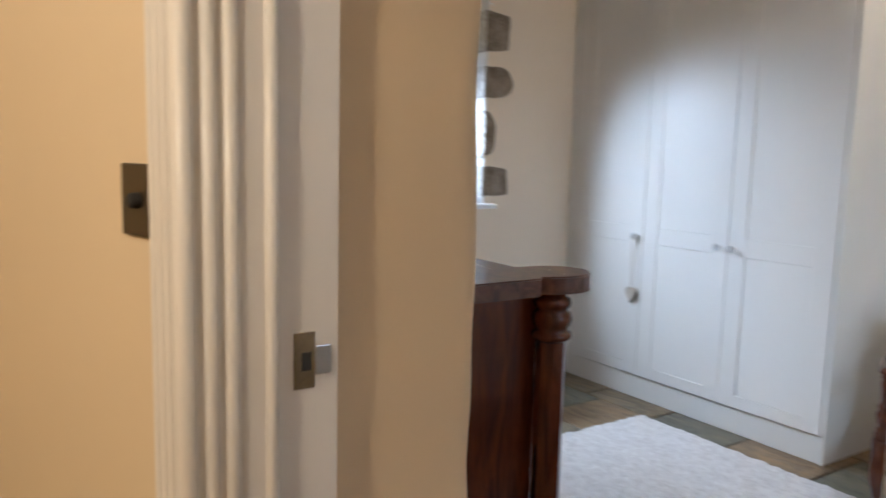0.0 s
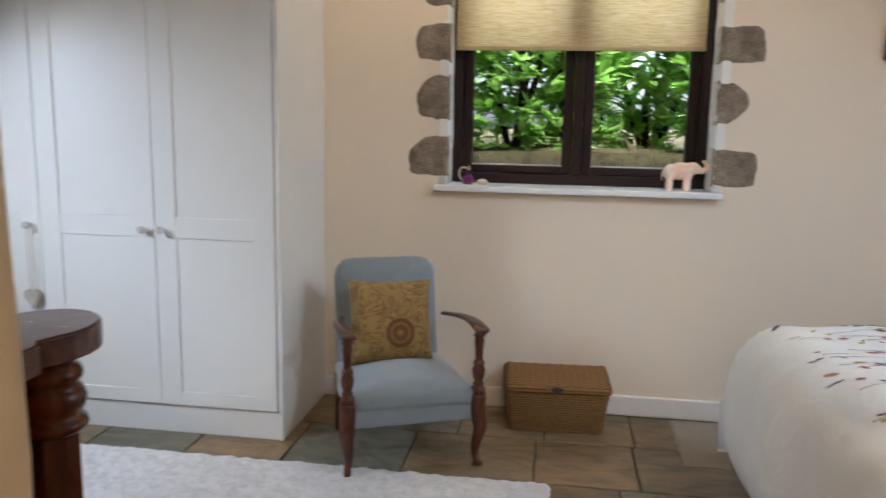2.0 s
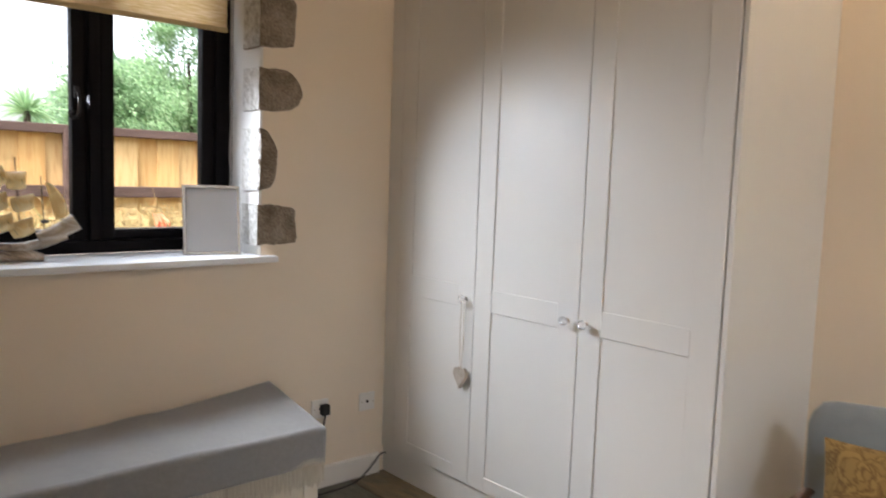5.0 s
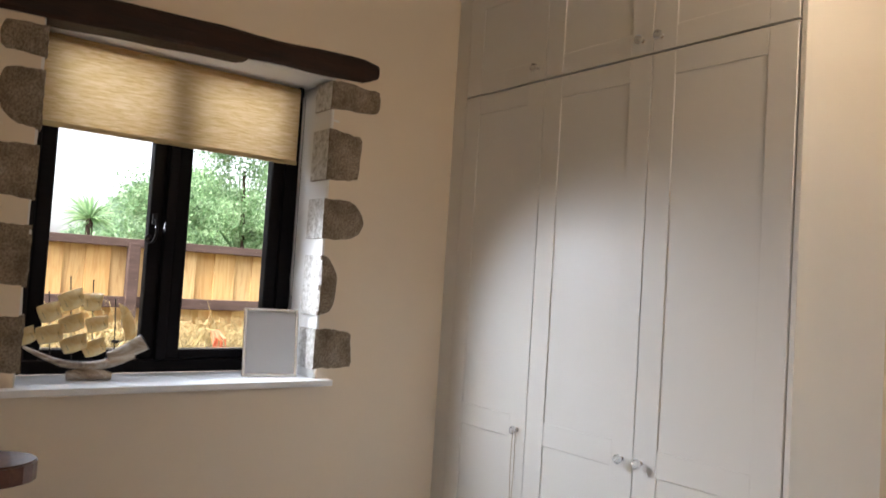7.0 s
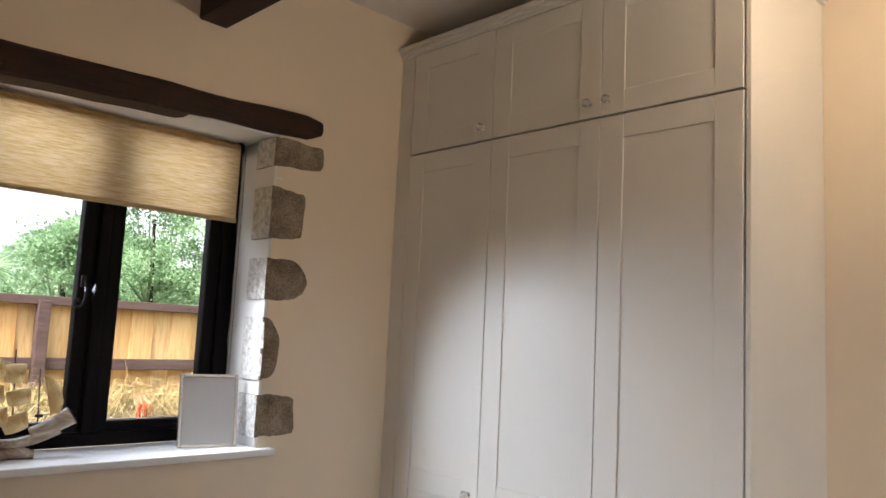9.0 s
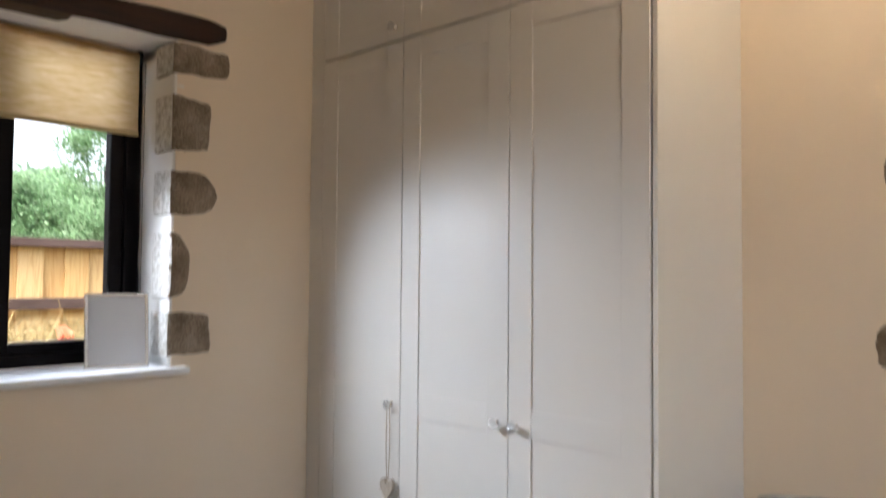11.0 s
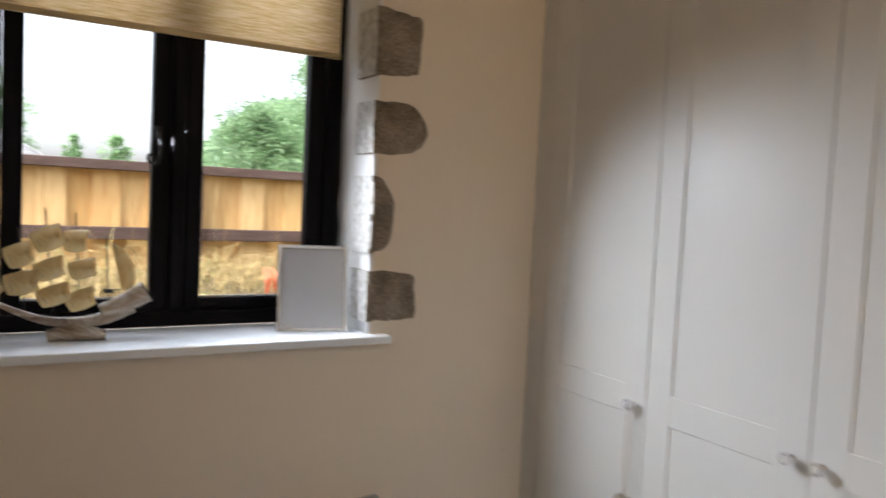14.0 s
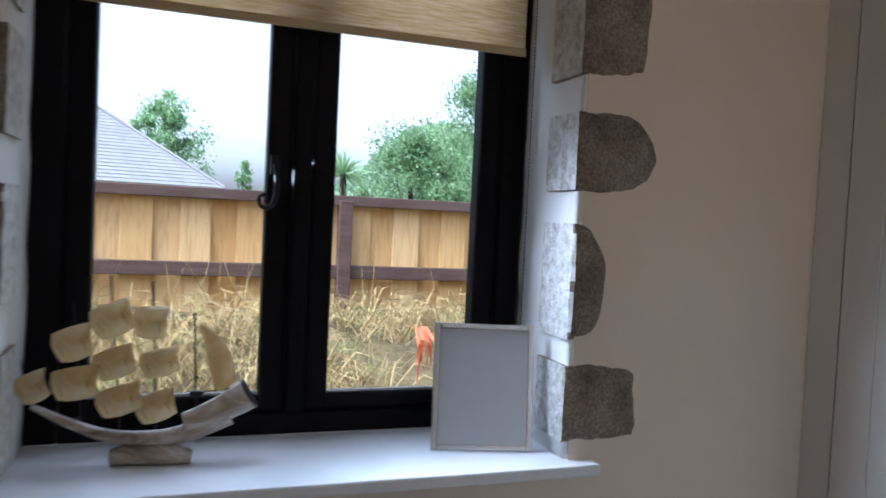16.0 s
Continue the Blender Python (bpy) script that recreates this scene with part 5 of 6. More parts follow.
# Made-up bowl that keeps the warm fill off the lower walls.
def added_uplighter(x, y, z):
    t = thing("added_uplighter", "unseen added uplighter, a lit opal glass bowl on brass chains", "ceiling light", pose(x, y, 0))
    part("rose", lathe([(0.05, CEIL - 0.02), (0.04, CEIL - 0.001)], 20), M_BRASS, t, smooth=True)
    part("stem", lathe([(0.006, CEIL - 0.11), (0.006, CEIL - 0.02)], 10), M_BRASS, t)
    bowl = [(0.015, z), (0.09, z + 0.012), (0.145, z + 0.045), (0.175, z + 0.095), (0.168, z + 0.095), (0.138, z + 0.05), (0.085, z + 0.018), (0.012, z + 0.006)]
    part("shade", lathe(bowl, 32), M_GLOW, t, "lit opal glass bowl", True)
    for k in range(3):
        a = radians(30 + 120 * k)
        part("chain", tube([(0.165 * math.cos(a), 0.165 * math.sin(a), z + 0.092), (0.006 * math.cos(a), 0.006 * math.sin(a), CEIL - 0.10)], 0.002, 6), M_BRASS, t)


added_uplighter(-0.15, 3.15, 2.41)


# ---- outside, west ----
M_SOIL = mat("dry_bank_soil", (0.14, 0.11, 0.06), 0.95, spec=0.1)
_n = Net(M_SOIL)
_n.colour(_n.ramp(_n.noise(6, 7, 0.7), (0.35, (0.05, 0.04, 0.025)), (0.55, (0.16, 0.13, 0.07)), (0.7, (0.12, 0.13, 0.05))))
_n.bump(_n.noise(22, 6, 0.7), 0.9, 0.03)
M_STRAW = mat("dry_straw_grass", (0.50, 0.39, 0.17), 0.8, spec=0.2)
_n = Net(M_STRAW)
_geo = _n.add("ShaderNodeNewGeometry")
_n.colour(_n.ramp(_geo.outputs["Random Per Island"], (0.0, (0.20, 0.14, 0.06)), (0.5, (0.42, 0.32, 0.14)), (0.85, (0.58, 0.47, 0.26)), (1.0, (0.18, 0.22, 0.06))))
M_FENCE = mat("new_larch_boards", (0.55, 0.33, 0.11), 0.7, spec=0.25)
_n = Net(M_FENCE)
_inf = _n.add("ShaderNodeObjectInfo")
_ofs = _n.add("ShaderNodeVectorMath", op="ADD")
_cb = _n.add("ShaderNodeCombineXYZ")
_n.link(_n.math("MULTIPLY", _inf.outputs["Random"], 50.0), _cb.inputs[1])
_n.link(_n.math("MULTIPLY", _inf.outputs["Random"], 23.0), _cb.inputs[2])
_n.link(_n.co, _ofs.inputs[0])
_n.link(_cb.outputs[0], _ofs.inputs[1])
_g = _n.noise(3, 6, 0.6, _n.scaled(6, 9, 0.9, _ofs.outputs[0]), 1.2)
_tone = _n.ramp(_inf.outputs["Random"], (0.0, (0.60, 0.40, 0.17)), (0.5, (0.66, 0.47, 0.23)), (1.0, (0.56, 0.34, 0.125)))
_n.colour(_n.mix(_n.ramp(_g, (0.45, (0, 0, 0)), (0.72, (0.75, 0.75, 0.75))), _tone, (0.44, 0.23, 0.075)))
_n.bump(_g, 0.3, 0.004)
M_RAIL = wood("grey_brown_fence_rail", (0.085, 0.055, 0.045), (0.16, 0.11, 0.095), (9, 1, 9), 0.7, 0.4, 0.2)


def ground_height(x, y):
    if x < -3.6:
        k = max(0.0, min(1.0, (-3.9 - x) / 2.0))
        k = k * k * (3 - 2 * k)
        return 0.52 + 0.42 * k + 0.06 * noise.noise(Vector((x * 2, y * 2, 0))) + 0.03 * noise.noise(Vector((x * 7, y * 7, 3)))
    return 0.55


def ground():
    """One sheet of ground with a bank to the west and a raised border to the north, reaching the horizon."""
    bm = bmesh.new()
    xs = [-400, -120, -40, -16, -10, -8] + [-7.2 + 0.12 * i for i in range(28)] + [-3.6, -3.45, -3.41, -2, 0, 2, 3.4, 8, 30, 120, 400]
    ys = [-400, -120, -40, -12, -4, -2.25, -2.15] + [-1 + 0.2 * i for i in range(27)] + [4.58, 4.75] + [4.9 + 0.12 * i for i in range(16)] + [7, 8, 12, 30, 120, 400]
    rows = []
    for y in ys:
        row = []
        for x in xs:
            z = ground_height(x, y) if y < 4.55 else 0.3
            if y >= 4.9 and x > -4:
                k = max(0.0, min(1.0, (y - 5.25) / 0.25))
                z = 0.55 + 0.70 * k + 0.05 * noise.noise(Vector((x * 3, y * 3, 1))) * k
            inside = -3.42 < x < 3.5 and -2.2 < y < 4.6
            if inside:
                z = -0.3
            row.append(bm.verts.new((x, y, z)))
        rows.append(row)
    for a, b in zip(rows, rows[1:]):
        for i in range(len(xs) - 1):
            bm.faces.new((a[i], a[i + 1], b[i + 1], b[i]))
    return setting("ground", bm, M_SOIL, "dry rough bank with bare soil and stones", "ground", True)


ground()


def fence():
    t = thing("garden_fence", "new golden board fence with grey-brown rails along the bank", "fence", pose(-6.6, 0, 0, 0, 0, 0))
    y, k = -1.2, 0
    rnd = random.Random(3)
    data = [box(-0.011, 0.011, 0, 0.192, 0.70, 1.70, 0.003, 1)]
    me = mesh_of(data[0], "board")
    me.materials.append(M_FENCE)
    while y < 8.2:
        ob = new("board", me)
        ob.parent = t
        ob.matrix_basis = pose(-0.023 * (k % 2) + rnd.uniform(-0.003, 0.003), y, rnd.uniform(-0.01, 0.01))
        y += 0.178
        k += 1
    part("top_rail", box(-0.03, 0.075, -1.2, 8.3, 1.665, 1.735, 0.006), M_RAIL, t)
    part("mid_rail", box(0.022, 0.075, -1.2, 8.3, 1.165, 1.255, 0.006), M_RAIL, t)
    for y in (-0.9, 1.12, 3.07, 5.02, 6.97):
        part("post", box(0.021, 0.105, y - 0.045, y + 0.045, 0.6, 1.70, 0.006), M_RAIL, t)


fence()


def blade(bm, base, tip, bend, w):
    pts = [base, base.lerp(tip, 0.5) + bend, tip]
    d = (tip - base).normalized()
    side = d.cross(Vector((random.uniform(-1, 1), random.uniform(-1, 1), 0.3))).normalized() * w
    a = [bm.verts.new(pts[0] - side), bm.verts.new(pts[1] - side * 0.8), bm.verts.new(pts[2])]
    b = [bm.verts.new(pts[0] + side), bm.verts.new(pts[1] + side * 0.8)]
    bm.faces.new((a[0], a[1], b[1], b[0]))
    bm.faces.new((a[1], a[2], b[1]))


def dry_grass():
    bm = bmesh.new()
    rnd = random.Random(12)
    random.seed(5)
    for k in range(15000):
        x, y = rnd.uniform(-6.45, -4.1), rnd.uniform(-0.6, 5.6)
        if noise.noise(Vector((x * 1.4, y * 1.4, 8))) < -0.15:
            continue
        b = Vector((x, y, ground_height(x, y) - 0.02))
        ln = rnd.uniform(0.12, 0.44) * (0.6 if x < -5.9 else 1.0)
        a = rnd.uniform(0, 6.28)
        tip = b + Vector((math.cos(a) * ln * 0.8, math.sin(a) * ln * 0.8, ln * rnd.uniform(0.1, 0.75)))
        blade(bm, b, tip, Vector((0, 0, ln * 0.30)), rnd.uniform(0.0014, 0.0034))
    for k in range(60):
        x, y = rnd.uniform(-6.2, -5.0), rnd.uniform(0.2, 4.6)
        b = Vector((x, y, ground_height(x, y)))
        ln = rnd.uniform(0.4, 0.75)
        blade(bm, b, b + Vector((rnd.uniform(-0.1, 0.1), rnd.uniform(-0.3, 0.3), ln)), Vector((0, rnd.uniform(-0.08, 0.08), 0)), 0.0022)
    ob = part("dry_grass", bm, M_STRAW)
    tagged(ob, "tangled dry straw-coloured grass on the bank", "grass", "", "stuff")


dry_grass()

M_ROCK = mat("mossy_rock", (0.2, 0.19, 0.16), 0.95, spec=0.15)
_n = Net(M_ROCK)
_n.colour(_n.ramp(_n.noise(7, 6, 0.7), (0.35, (0.07, 0.06, 0.05)), (0.52, (0.22, 0.20, 0.17)), (0.68, (0.32, 0.30, 0.26)), (0.8, (0.12, 0.15, 0.05))))
_n.bump(_n.noise(30, 5, 0.7), 0.8, 0.02)


def rock(x, y, z, r, seed):
    bm = bmesh.new()
    bmesh.ops.create_icosphere(bm, subdivisions=3, radius=r)
    for v in bm.verts:
        v.co *= 1 + 0.35 * noise.noise(v.co * (2.0 / r) * 0.5 + Vector((seed, seed, 0)))
        v.co.z *= 0.7
    ob = part("bank_rock", bm, M_ROCK, None, "", True, pose(x, y, z))
    tagged(ob, "weathered mossy stone lying in the dry bank", "rock", "stones in the bank")


for _i, (_x, _y, _r) in enumerate(((-4.5, 2.55, 0.13), (-4.35, 3.05, 0.11), (-4.25, 2.8, 0.10), (-4.3, 3.35, 0.13), (-4.7, 3.5, 0.10), (-4.2, 2.2, 0.12), (-4.4, 1.6, 0.12), (-4.3, 3.75, 0.12), (-4.2, 1.2, 0.10), (-4.25, 4.1, 0.13))):
    rock(_x, _y, ground_height(_x, _y) + 0.02, _r, _i * 2.7)

for _i in range(11):
    _x = -0.95 + _i * 0.21 + 0.05 * math.sin(_i * 2.3)
    rock(_x, 5.36 + 0.04 * math.sin(_i * 1.7), 1.06 + 0.03 * math.cos(_i * 3.1), 0.10 + 0.035 * math.sin(_i * 2.9), 40 + _i * 1.9)

M_REDLEAF = mat("red_dead_leaf", (0.60, 0.16, 0.07), 0.6)


def red_tuft():
    bm = bmesh.new()
    random.seed(9)
    for k in range(14):
        b = Vector((-4.3, 2.93 + random.uniform(-0.02, 0.02), 1.17))
        blade(bm, b, b + Vector((0.06, random.uniform(-0.05, 0.05), -random.uniform(0.12, 0.24))), Vector((0.04, 0, 0.02)), 0.008)
    tagged(part("red_plant", bm, M_REDLEAF), "withered red-orange leaves hanging on the bank", "plant")


red_tuft()


def leaf_mat(name, cols, trans=0.35):
    m = mat(name, cols[1], 0.5, spec=0.3)
    n = Net(m)
    g = n.add("ShaderNodeNewGeometry")
    c = n.ramp(g.outputs["Random Per Island"], (0.0, cols[0]), (0.5, cols[1]), (1.0, cols[2]))
    n.colour(c)
    tr = n.add("ShaderNodeBsdfTranslucent")
    n.link(c, tr.inputs[0])
    mx = n.add("ShaderNodeMixShader")
    mx.inputs[0].default_value = trans
    n.link(n.b.outputs[0], mx.inputs[1])
    n.link(tr.outputs[0], mx.inputs[2])
    n.link(mx.outputs[0], n.t.nodes["Material Output"].inputs[0])
    return m




# Out-of-view frame made up to go with the cool fill lamp.
def added_rooflight():
    t = thing("added_rooflight", "unseen square white frame added on the ceiling near the fill lamp", "window")
    tagged(t, kind="structure")
    for x0, x1, y0, y1 in ((1.56, 1.62, 1.43, 2.41), (2.48, 2.54, 1.43, 2.41), (1.62, 2.48, 1.43, 1.49), (1.62, 2.48, 2.35, 2.41)):
        part("frame_bar", box(x0, x1, y0, y1, CEIL - 0.05, CEIL - 0.001, 0.004), M_TRIM, t)


added_rooflight()
M_LEAF_A = leaf_mat("laurel_leaf", ((0.16, 0.34, 0.05), (0.36, 0.60, 0.12), (0.60, 0.80, 0.26)), 0.55)
M_LEAF_B = leaf_mat("pale_tree_leaf", ((0.12, 0.22, 0.10), (0.20, 0.34, 0.16), (0.34, 0.46, 0.27)), 0.4)
# Paled greens: the haze of distance is put into the leaf colour.
M_LEAF_D = leaf_mat("hazed_tree_leaf", ((0.16, 0.29, 0.14), (0.27, 0.43, 0.21), (0.40, 0.56, 0.31)), 0.4)
M_BARK = wood("shrub_bark", (0.02, 0.014, 0.009), (0.075, 0.055, 0.04), (10, 10, 2), 0.9, 0.8, 0.1)


def add_leaf(bm, p, d, up, ln, w):
    d = d.normalized()
    s = d.cross(up)
    s = s.normalized() if s.length > 1e-4 else Vector((1, 0, 0))
    n = s.cross(d)
    v = [bm.verts.new(q) for q in (p, p + d * ln * 0.35 + s * w + n * w * 0.35, p + d * ln * 0.75 + s * w * 0.7 + n * w * 0.2, p + d * ln, p + d * ln * 0.75 - s * w * 0.7 + n * w * 0.2, p + d * ln * 0.35 - s * w + n * w * 0.35, p + d * ln * 0.55)]
    for a, b in ((0, 1), (1, 2), (2, 3), (3, 4), (4, 5), (5, 0)):
        bm.faces.new((v[a], v[b], v[6]))


def shrub(x, y, z, h, seed):
    t = thing("laurel_shrub", "leggy green laurel shrub with bare dark stems behind the bank", "shrub", pose(x, y, z), "shrubs outside the north window")
    rnd = random.Random(seed)
    leaves = bmesh.new()
    for k in range(4):
        a = rnd.uniform(0, 6.28)
        lean = rnd.uniform(0.1, 0.35)
        top = Vector((math.cos(a) * lean * h, math.sin(a) * lean * h * 0.6, h * rnd.uniform(0.75, 1.05)))
        mid = top * 0.5 + Vector((rnd.uniform(-0.1, 0.1), rnd.uniform(-0.1, 0.1), 0))
        pts = curve_pts([(0, 0, -0.1), mid * 0.5 + Vector((rnd.uniform(-.06, .06), 0, 0)), mid, top], 5)
        n = len(pts)
        st = part("stem", tube(pts, [0.026 * (1 - 0.8 * i / n) + 0.005 for i in range(n)], 7), M_BARK, t, "", True)
        for j in range(46):
            u = rnd.uniform(0.06, 1.0)
            p = pts[min(n - 1, int(u * n))]
            a2 = rnd.uniform(0, 6.28)
            tw = Vector((math.cos(a2), math.sin(a2), rnd.uniform(-0.1, 0.8))).normalized() * rnd.uniform(0.12, 0.38)
            add_tube(leaves, [p, p + tw * 0.5 + Vector((0, 0, 0.01)), p + tw], [0.004, 0.003, 0.002], 4)
            for q in range(9):
                b = p + tw * rnd.uniform(0.45, 1.02)
                d = tw.normalized() + Vector((rnd.uniform(-1, 1), rnd.uniform(-1, 1), rnd.uniform(-0.6, 0.7)))
                add_leaf(leaves, b, d, Vector((0, 0, 1)), rnd.uniform(0.09, 0.17), rnd.uniform(0.020, 0.036))
    part("foliage", leaves, M_LEAF_A, t, "glossy bright green leaves")


_r = random.Random(21)
for _i in range(11):
    shrub(-2.2 + _i * 0.46 + _r.uniform(-0.1, 0.1), 6.1 + _r.uniform(-0.35, 0.5), 1.22, _r.uniform(1.5, 2.1), 100 + _i)
for _i in range(4):
    shrub(-2.6 + _i * 1.5 + _r.uniform(-0.1, 0.1), 7.6 + _r.uniform(-0.3, 0.5), 1.22, _r.uniform(2.0, 2.7), 300 + _i)


def bank_grass():
    bm = bmesh.new()
    rnd = random.Random(31)
    random.seed(7)
    for k in range(450):
        x = rnd.uniform(-2.2, 2.6)
        if noise.noise(Vector((x * 2.3, 2, 1))) < -0.05:
            continue
        y = rnd.uniform(5.30, 5.75)
        z = 0.55 + 0.70 * max(0.0, min(1.0, (y - 5.25) / 0.25))
        b = Vector((x, y, z))
        ln = rnd.uniform(0.06, 0.17)
        blade(bm, b, b + Vector((rnd.uniform(-0.08, 0.08), -rnd.uniform(0, 0.10), ln * rnd.uniform(-0.5, 0.9))), Vector((0, -0.02, ln * 0.3)), 0.002)
    tagged(part("bank_grass", bm, M_STRAW), "tufts of dry grass on the soil bank", "grass", "", "stuff")


bank_grass()

M_ROOFTILE = mat("grey_slate_roof", (0.30, 0.31, 0.33), 0.7)
_n = Net(M_ROOFTILE)
_n.colour(_n.mix(_n.noise(3, 5), (0.15, 0.156, 0.16), (0.27, 0.275, 0.28)))
M_RENDER = plaster("pale_render", (0.62, 0.60, 0.55), 0.2)


def neighbour_house():
    t = thing("neighbour_house", "bungalow with a hipped grey slate roof beyond the fence", "house", pose(-36, -2.3, 0.10, 0, 0, 14))
    part("wall", box(-4.4, 4.4, -4.4, 4.4, -0.3, 2.4), M_RENDER, t)
    roof = new("roof")
    roof.parent = t
    bm = bmesh.new()
    n = 26
    for k in range(n):
        u0, u1 = k / n, (k + 1) / n
        r0, r1 = 4.9 * (1 - u0), 4.9 * (1 - u1)
        z0, z1 = 2.3 + 3.7 * u0, 2.3 + 3.7 * u1
        lift = 0.025
        a = [bm.verts.new((sx * r0, sy * r0, z0 + lift)) for sx, sy in ((-1, -1), (1, -1), (1, 1), (-1, 1))]
        b = [bm.verts.new((sx * r1, sy * r1, z1)) for sx, sy in ((-1, -1), (1, -1), (1, 1), (-1, 1))]
        c = [bm.verts.new((sx * r0, sy * r0, z0)) for sx, sy in ((-1, -1), (1, -1), (1, 1), (-1, 1))]
        for i in range(4):
            j = (i + 1) % 4
            bm.faces.new((a[i], a[j], b[j], b[i]))
            bm.faces.new((c[i], c[j], a[j], a[i]))
    ob = part("slates", bm, M_ROOFTILE, roof)
    for sx, sy in ((-1, -1), (1, -1), (1, 1), (-1, 1)):
        part("hip_ridge", tube([(sx * 4.9, sy * 4.9, 2.34), (0, 0, 6.04)], 0.06, 6), M_ROOFTILE, roof)


neighbour_house()


def tree(x, y, z, h, r, seed, material, n=4200, leaf=0.16, label="leafy green tree beyond the fence"):
    t = thing("tree", label, "tree", pose(x, y, z))
    rnd = random.Random(seed)
    part("trunk", tube(curve_pts([(0, 0, -0.3), (0.1, 0.05, h * 0.3), (0, 0, h * 0.75)], 5), [0.16 * (1 - 0.07 * i) for i in range(11)], 8), M_BARK, t, "", True)
    bm = bmesh.new()
    lobes = []
    for k in range(52):
        v = rnd.random()
        wide = r * (0.35 + 0.65 * math.sin(math.pi * min(1.0, 0.25 + 0.75 * v)))
        a, q = rnd.uniform(0, 6.28), rnd.random() ** 0.5
        lobes.append((Vector((math.cos(a) * wide * q, math.sin(a) * wide * q, h * (0.28 + 0.70 * v))), r * rnd.uniform(0.12, 0.30)))
    for c, rr in lobes[::3]:
        add_tube(bm, [(0, 0, h * 0.3), c * 0.6 + Vector((0, 0, h * 0.1)), c], [0.05, 0.03, 0.01], 5)
    for k in range(n):
        c, rr = rnd.choice(lobes)
        p = c + Vector((rnd.gauss(0, 0.62), rnd.gauss(0, 0.62), rnd.gauss(0, 0.5))) * rr
        d = Vector((rnd.gauss(0, 1), rnd.gauss(0, 1), rnd.gauss(0, 1)))
        add_leaf(bm, p, d, Vector((rnd.uniform(-1, 1), rnd.uniform(-1, 1), 1)), leaf * rnd.uniform(0.7, 1.3), leaf * 0.35)
    part("crown", bm, material, t)


tree(-46, 1.5, 0.6, 7.2, 2.0, 1, M_LEAF_D, 9000, 0.17)
tree(-43, 0.2, 0.6, 5.6, 0.9, 2, M_LEAF_D, 4000, 0.15)
tree(-40, 4.9, 0.6, 3.6, 0.5, 9, M_LEAF_D, 1500, 0.13)
tree(-38, 6.6, 0.4, 3.5, 0.9, 11, M_LEAF_D, 3000, 0.13)
tree(-24, 8.7, 0.2, 4.2, 1.6, 3, M_LEAF_B, 11000, 0.10, "broad pale green tree beyond the fence")
tree(-24, 11.3, 0.2, 6.2, 1.9, 4, M_LEAF_B, 11000, 0.10, "broad pale green tree beyond the fence")
tree(-22, 14.6, 0.2, 6.0, 2.2, 5, M_LEAF_D, 11000, 0.11)
tree(-20, 18.5, 0.2, 7.2, 2.6, 6, M_LEAF_D, 11000, 0.12)
tree(-33, 14.0, 0.2, 5.4, 2.6, 8, M_LEAF_D, 9000, 0.13)
tree(-36, 20.0, 0.2, 8.5, 3.4, 10, M_LEAF_D, 9000, 0.14)
tree(-18, 22.0, 0.2, 8.5, 3.0, 12, M_LEAF_D, 9000, 0.14)
# The hill's haze is mixed into these greyed greens.
M_HILL = leaf_mat("hazed_woodland_leaf", ((0.17, 0.27, 0.17), (0.25, 0.37, 0.22), (0.36, 0.47, 0.30)), 0.35)


def wooded_hill():
    """A far slope that climbs to the north, under a skin of leaf clumps."""
    def height(x, y):
        h = 8.8 * math.exp(-((y - 25.5) / 8.0) ** 2) + 26.0 / (1 + math.exp(-(y - 48) / 7.0))
        return h * math.exp(-((x + 74) / 14.0) ** 2)
    bm = grid(40, 60, lambda u, v: Vector((-104 + 50 * u, 4 + 100 * v, 0.2 + height(-104 + 50 * u, 4 + 100 * v))))
    rnd = random.Random(77)
    for k in range(30000):
        x, y = rnd.uniform(-92, -58), 9 + 75 * rnd.random() ** 1.2
        z = height(x, y)
        clump = 0.9 + 0.9 * noise.noise(Vector((x * 0.45, y * 0.45, 4)))
        p = Vector((x, y, 0.2 + z + rnd.random() * max(0.2, clump)))
        add_leaf(bm, p, Vector((rnd.gauss(0, 1), rnd.gauss(0, 1), rnd.gauss(0.3, 1))), Vector((rnd.uniform(-1, 1), rnd.uniform(-1, 1), 1)), rnd.uniform(0.35, 0.8), 0.22)
    tagged(part("wooded_hill", bm, M_HILL), "hazy green wooded hill far beyond the fence", "hill", "", "stuff")


wooded_hill()


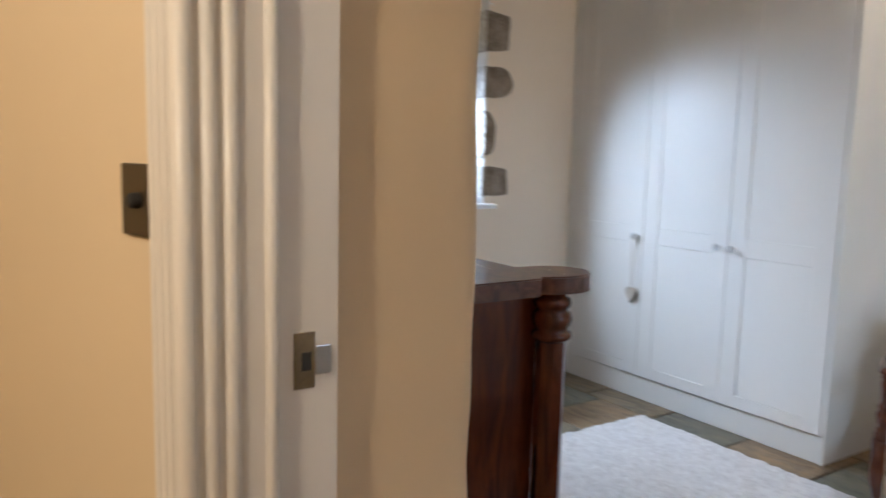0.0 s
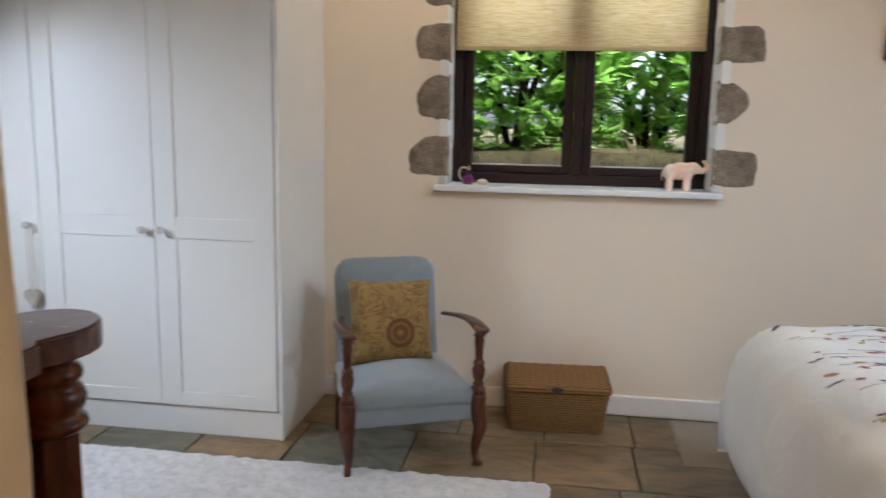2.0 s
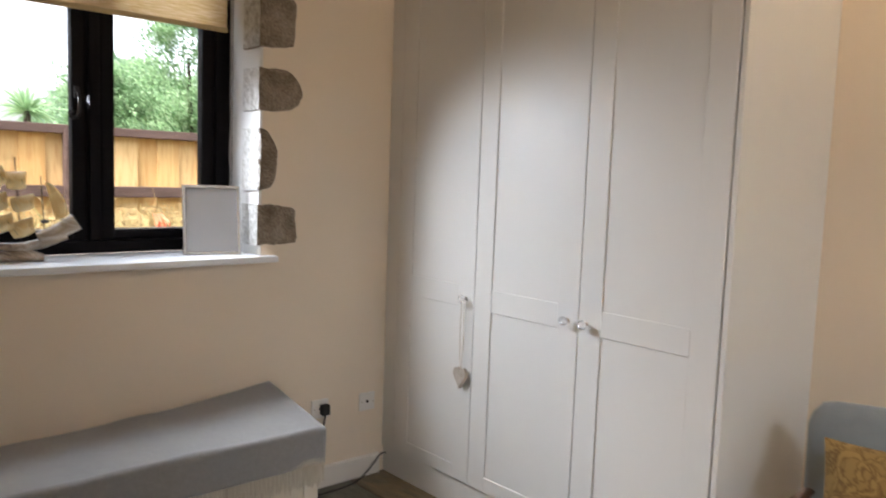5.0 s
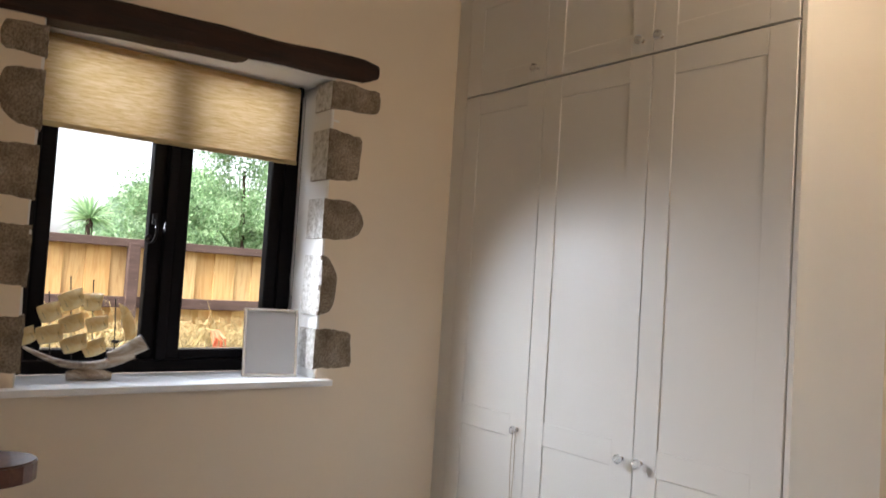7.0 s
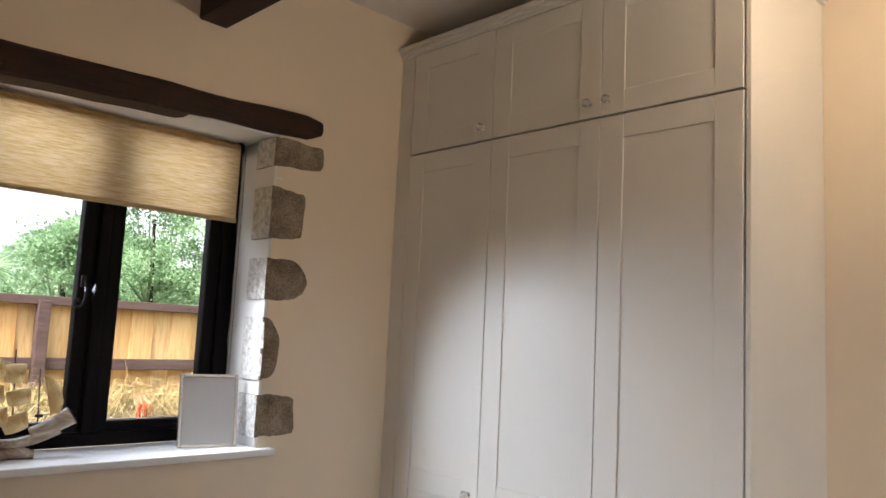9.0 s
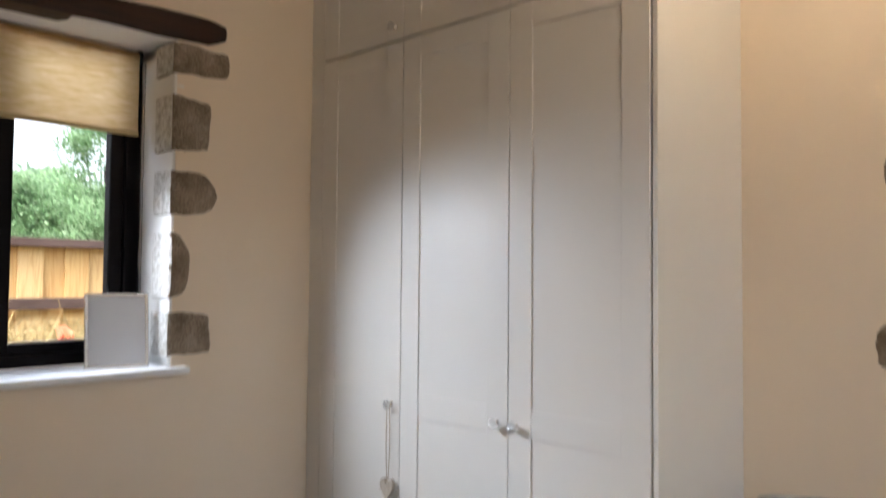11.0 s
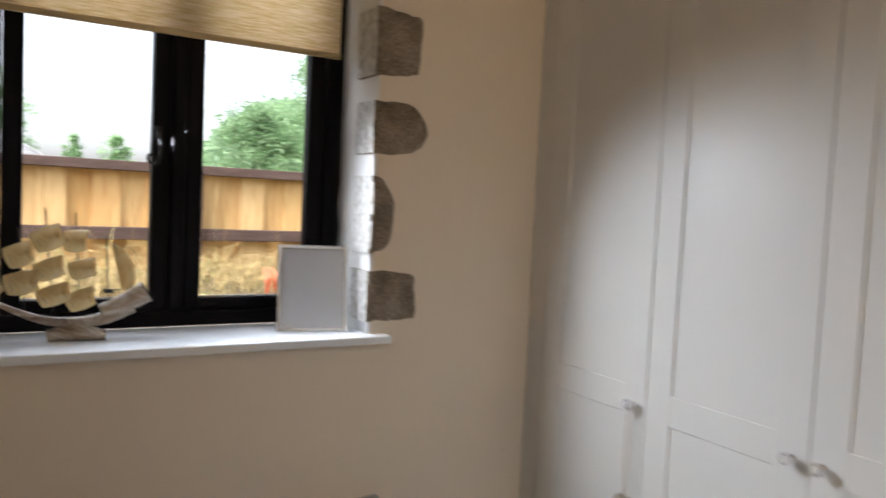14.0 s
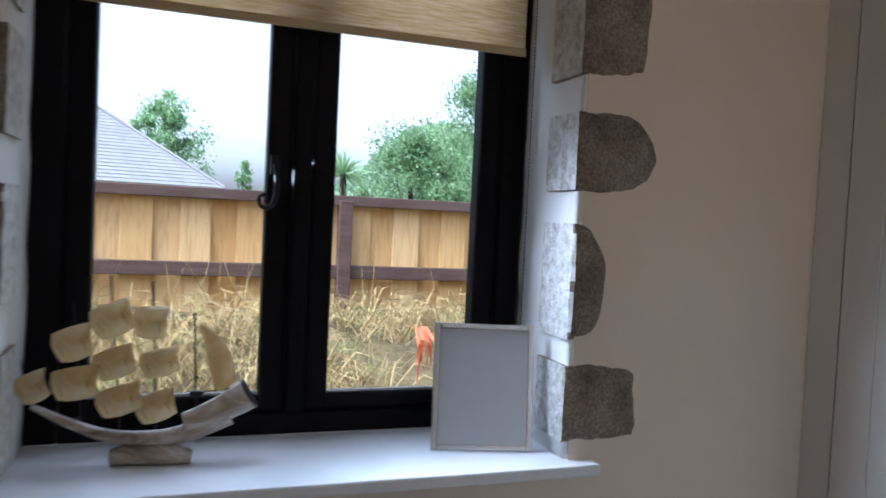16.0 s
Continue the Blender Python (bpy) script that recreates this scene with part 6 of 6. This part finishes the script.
def palm(x, y, z, h):
    t = thing("cabbage_palm", "cabbage palm with a spiky crown beyond the fence", "palm", pose(x, y, z))
    part("trunk", tube([(0, 0, 0), (0.05, 0, h * 0.5), (0, 0, h)], [0.13, 0.10, 0.09], 8), M_BARK, t)
    bm = bmesh.new()
    rnd = random.Random(2)
    random.seed(3)
    for k in range(170):
        d = Vector((rnd.gauss(0, 1), rnd.gauss(0, 1), rnd.gauss(0.35, 0.8))).normalized()
        b = Vector((0, 0, h))
        blade(bm, b, b + d * rnd.uniform(0.6, 0.95), Vector((0, 0, 0.08)), 0.022)
    part("crown", bm, M_LEAF_D, t, "spiky leaves")


palm(-22, 6.2, 0.5, 2.2)


# ---- floor tiles ----
def tiles():
    rnd = random.Random(17)
    made = {}

    def tile_mesh(w, d):
        key = (round(w, 3), round(d, 3))
        if key not in made:
            bm = box(-w / 2, w / 2, -d / 2, d / 2, -0.009, 0.0, 0.0035, 1)
            made[key] = mesh_of(bm, "slate_tile")
            made[key].materials.append(M_TILE)
        return made[key]
    edges = [-1.88, -1.45, -1.02, -0.59, -0.16, 0.27, 0.70, 1.13, 1.585, 2.015, 2.445, 2.875, 3.305, 3.725, 4.105]
    for j, (y0, y1) in enumerate(zip(edges, edges[1:])):
        fixed = [-2.9, -2.48, -2.0, -1.545, -1.112, -0.60, -0.056, 0.366, 0.87, 1.3, 1.8, 2.3, 2.75, 3.15]
        if 3.2 < y0 < 3.4:
            xs = fixed
        elif y0 > 3.6:
            xs = [-2.9, -2.6, -2.2, -1.75, -1.3, -0.84, -0.42, -0.02, 0.384, 0.9, 1.35, 1.85, 2.3, 2.75, 3.15]
        else:
            xs = [-2.9]
            while xs[-1] < EAST - 0.3:
                xs.append(xs[-1] + rnd.choice((0.30, 0.43, 0.43, 0.53)))
            xs[-1] = EAST
        for a, b in zip(xs, xs[1:]):
            if y1 < 0.4 and (a < -1.5):
                continue
            g = 0.0045
            ob = new("slate_tile", tile_mesh(b - a - 2 * g, y1 - y0 - 2 * g))
            ob.parent = floor
            ob.matrix_basis = pose((a + b) / 2, (y0 + y1) / 2, rnd.uniform(-0.0015, 0.0015))


tiles()
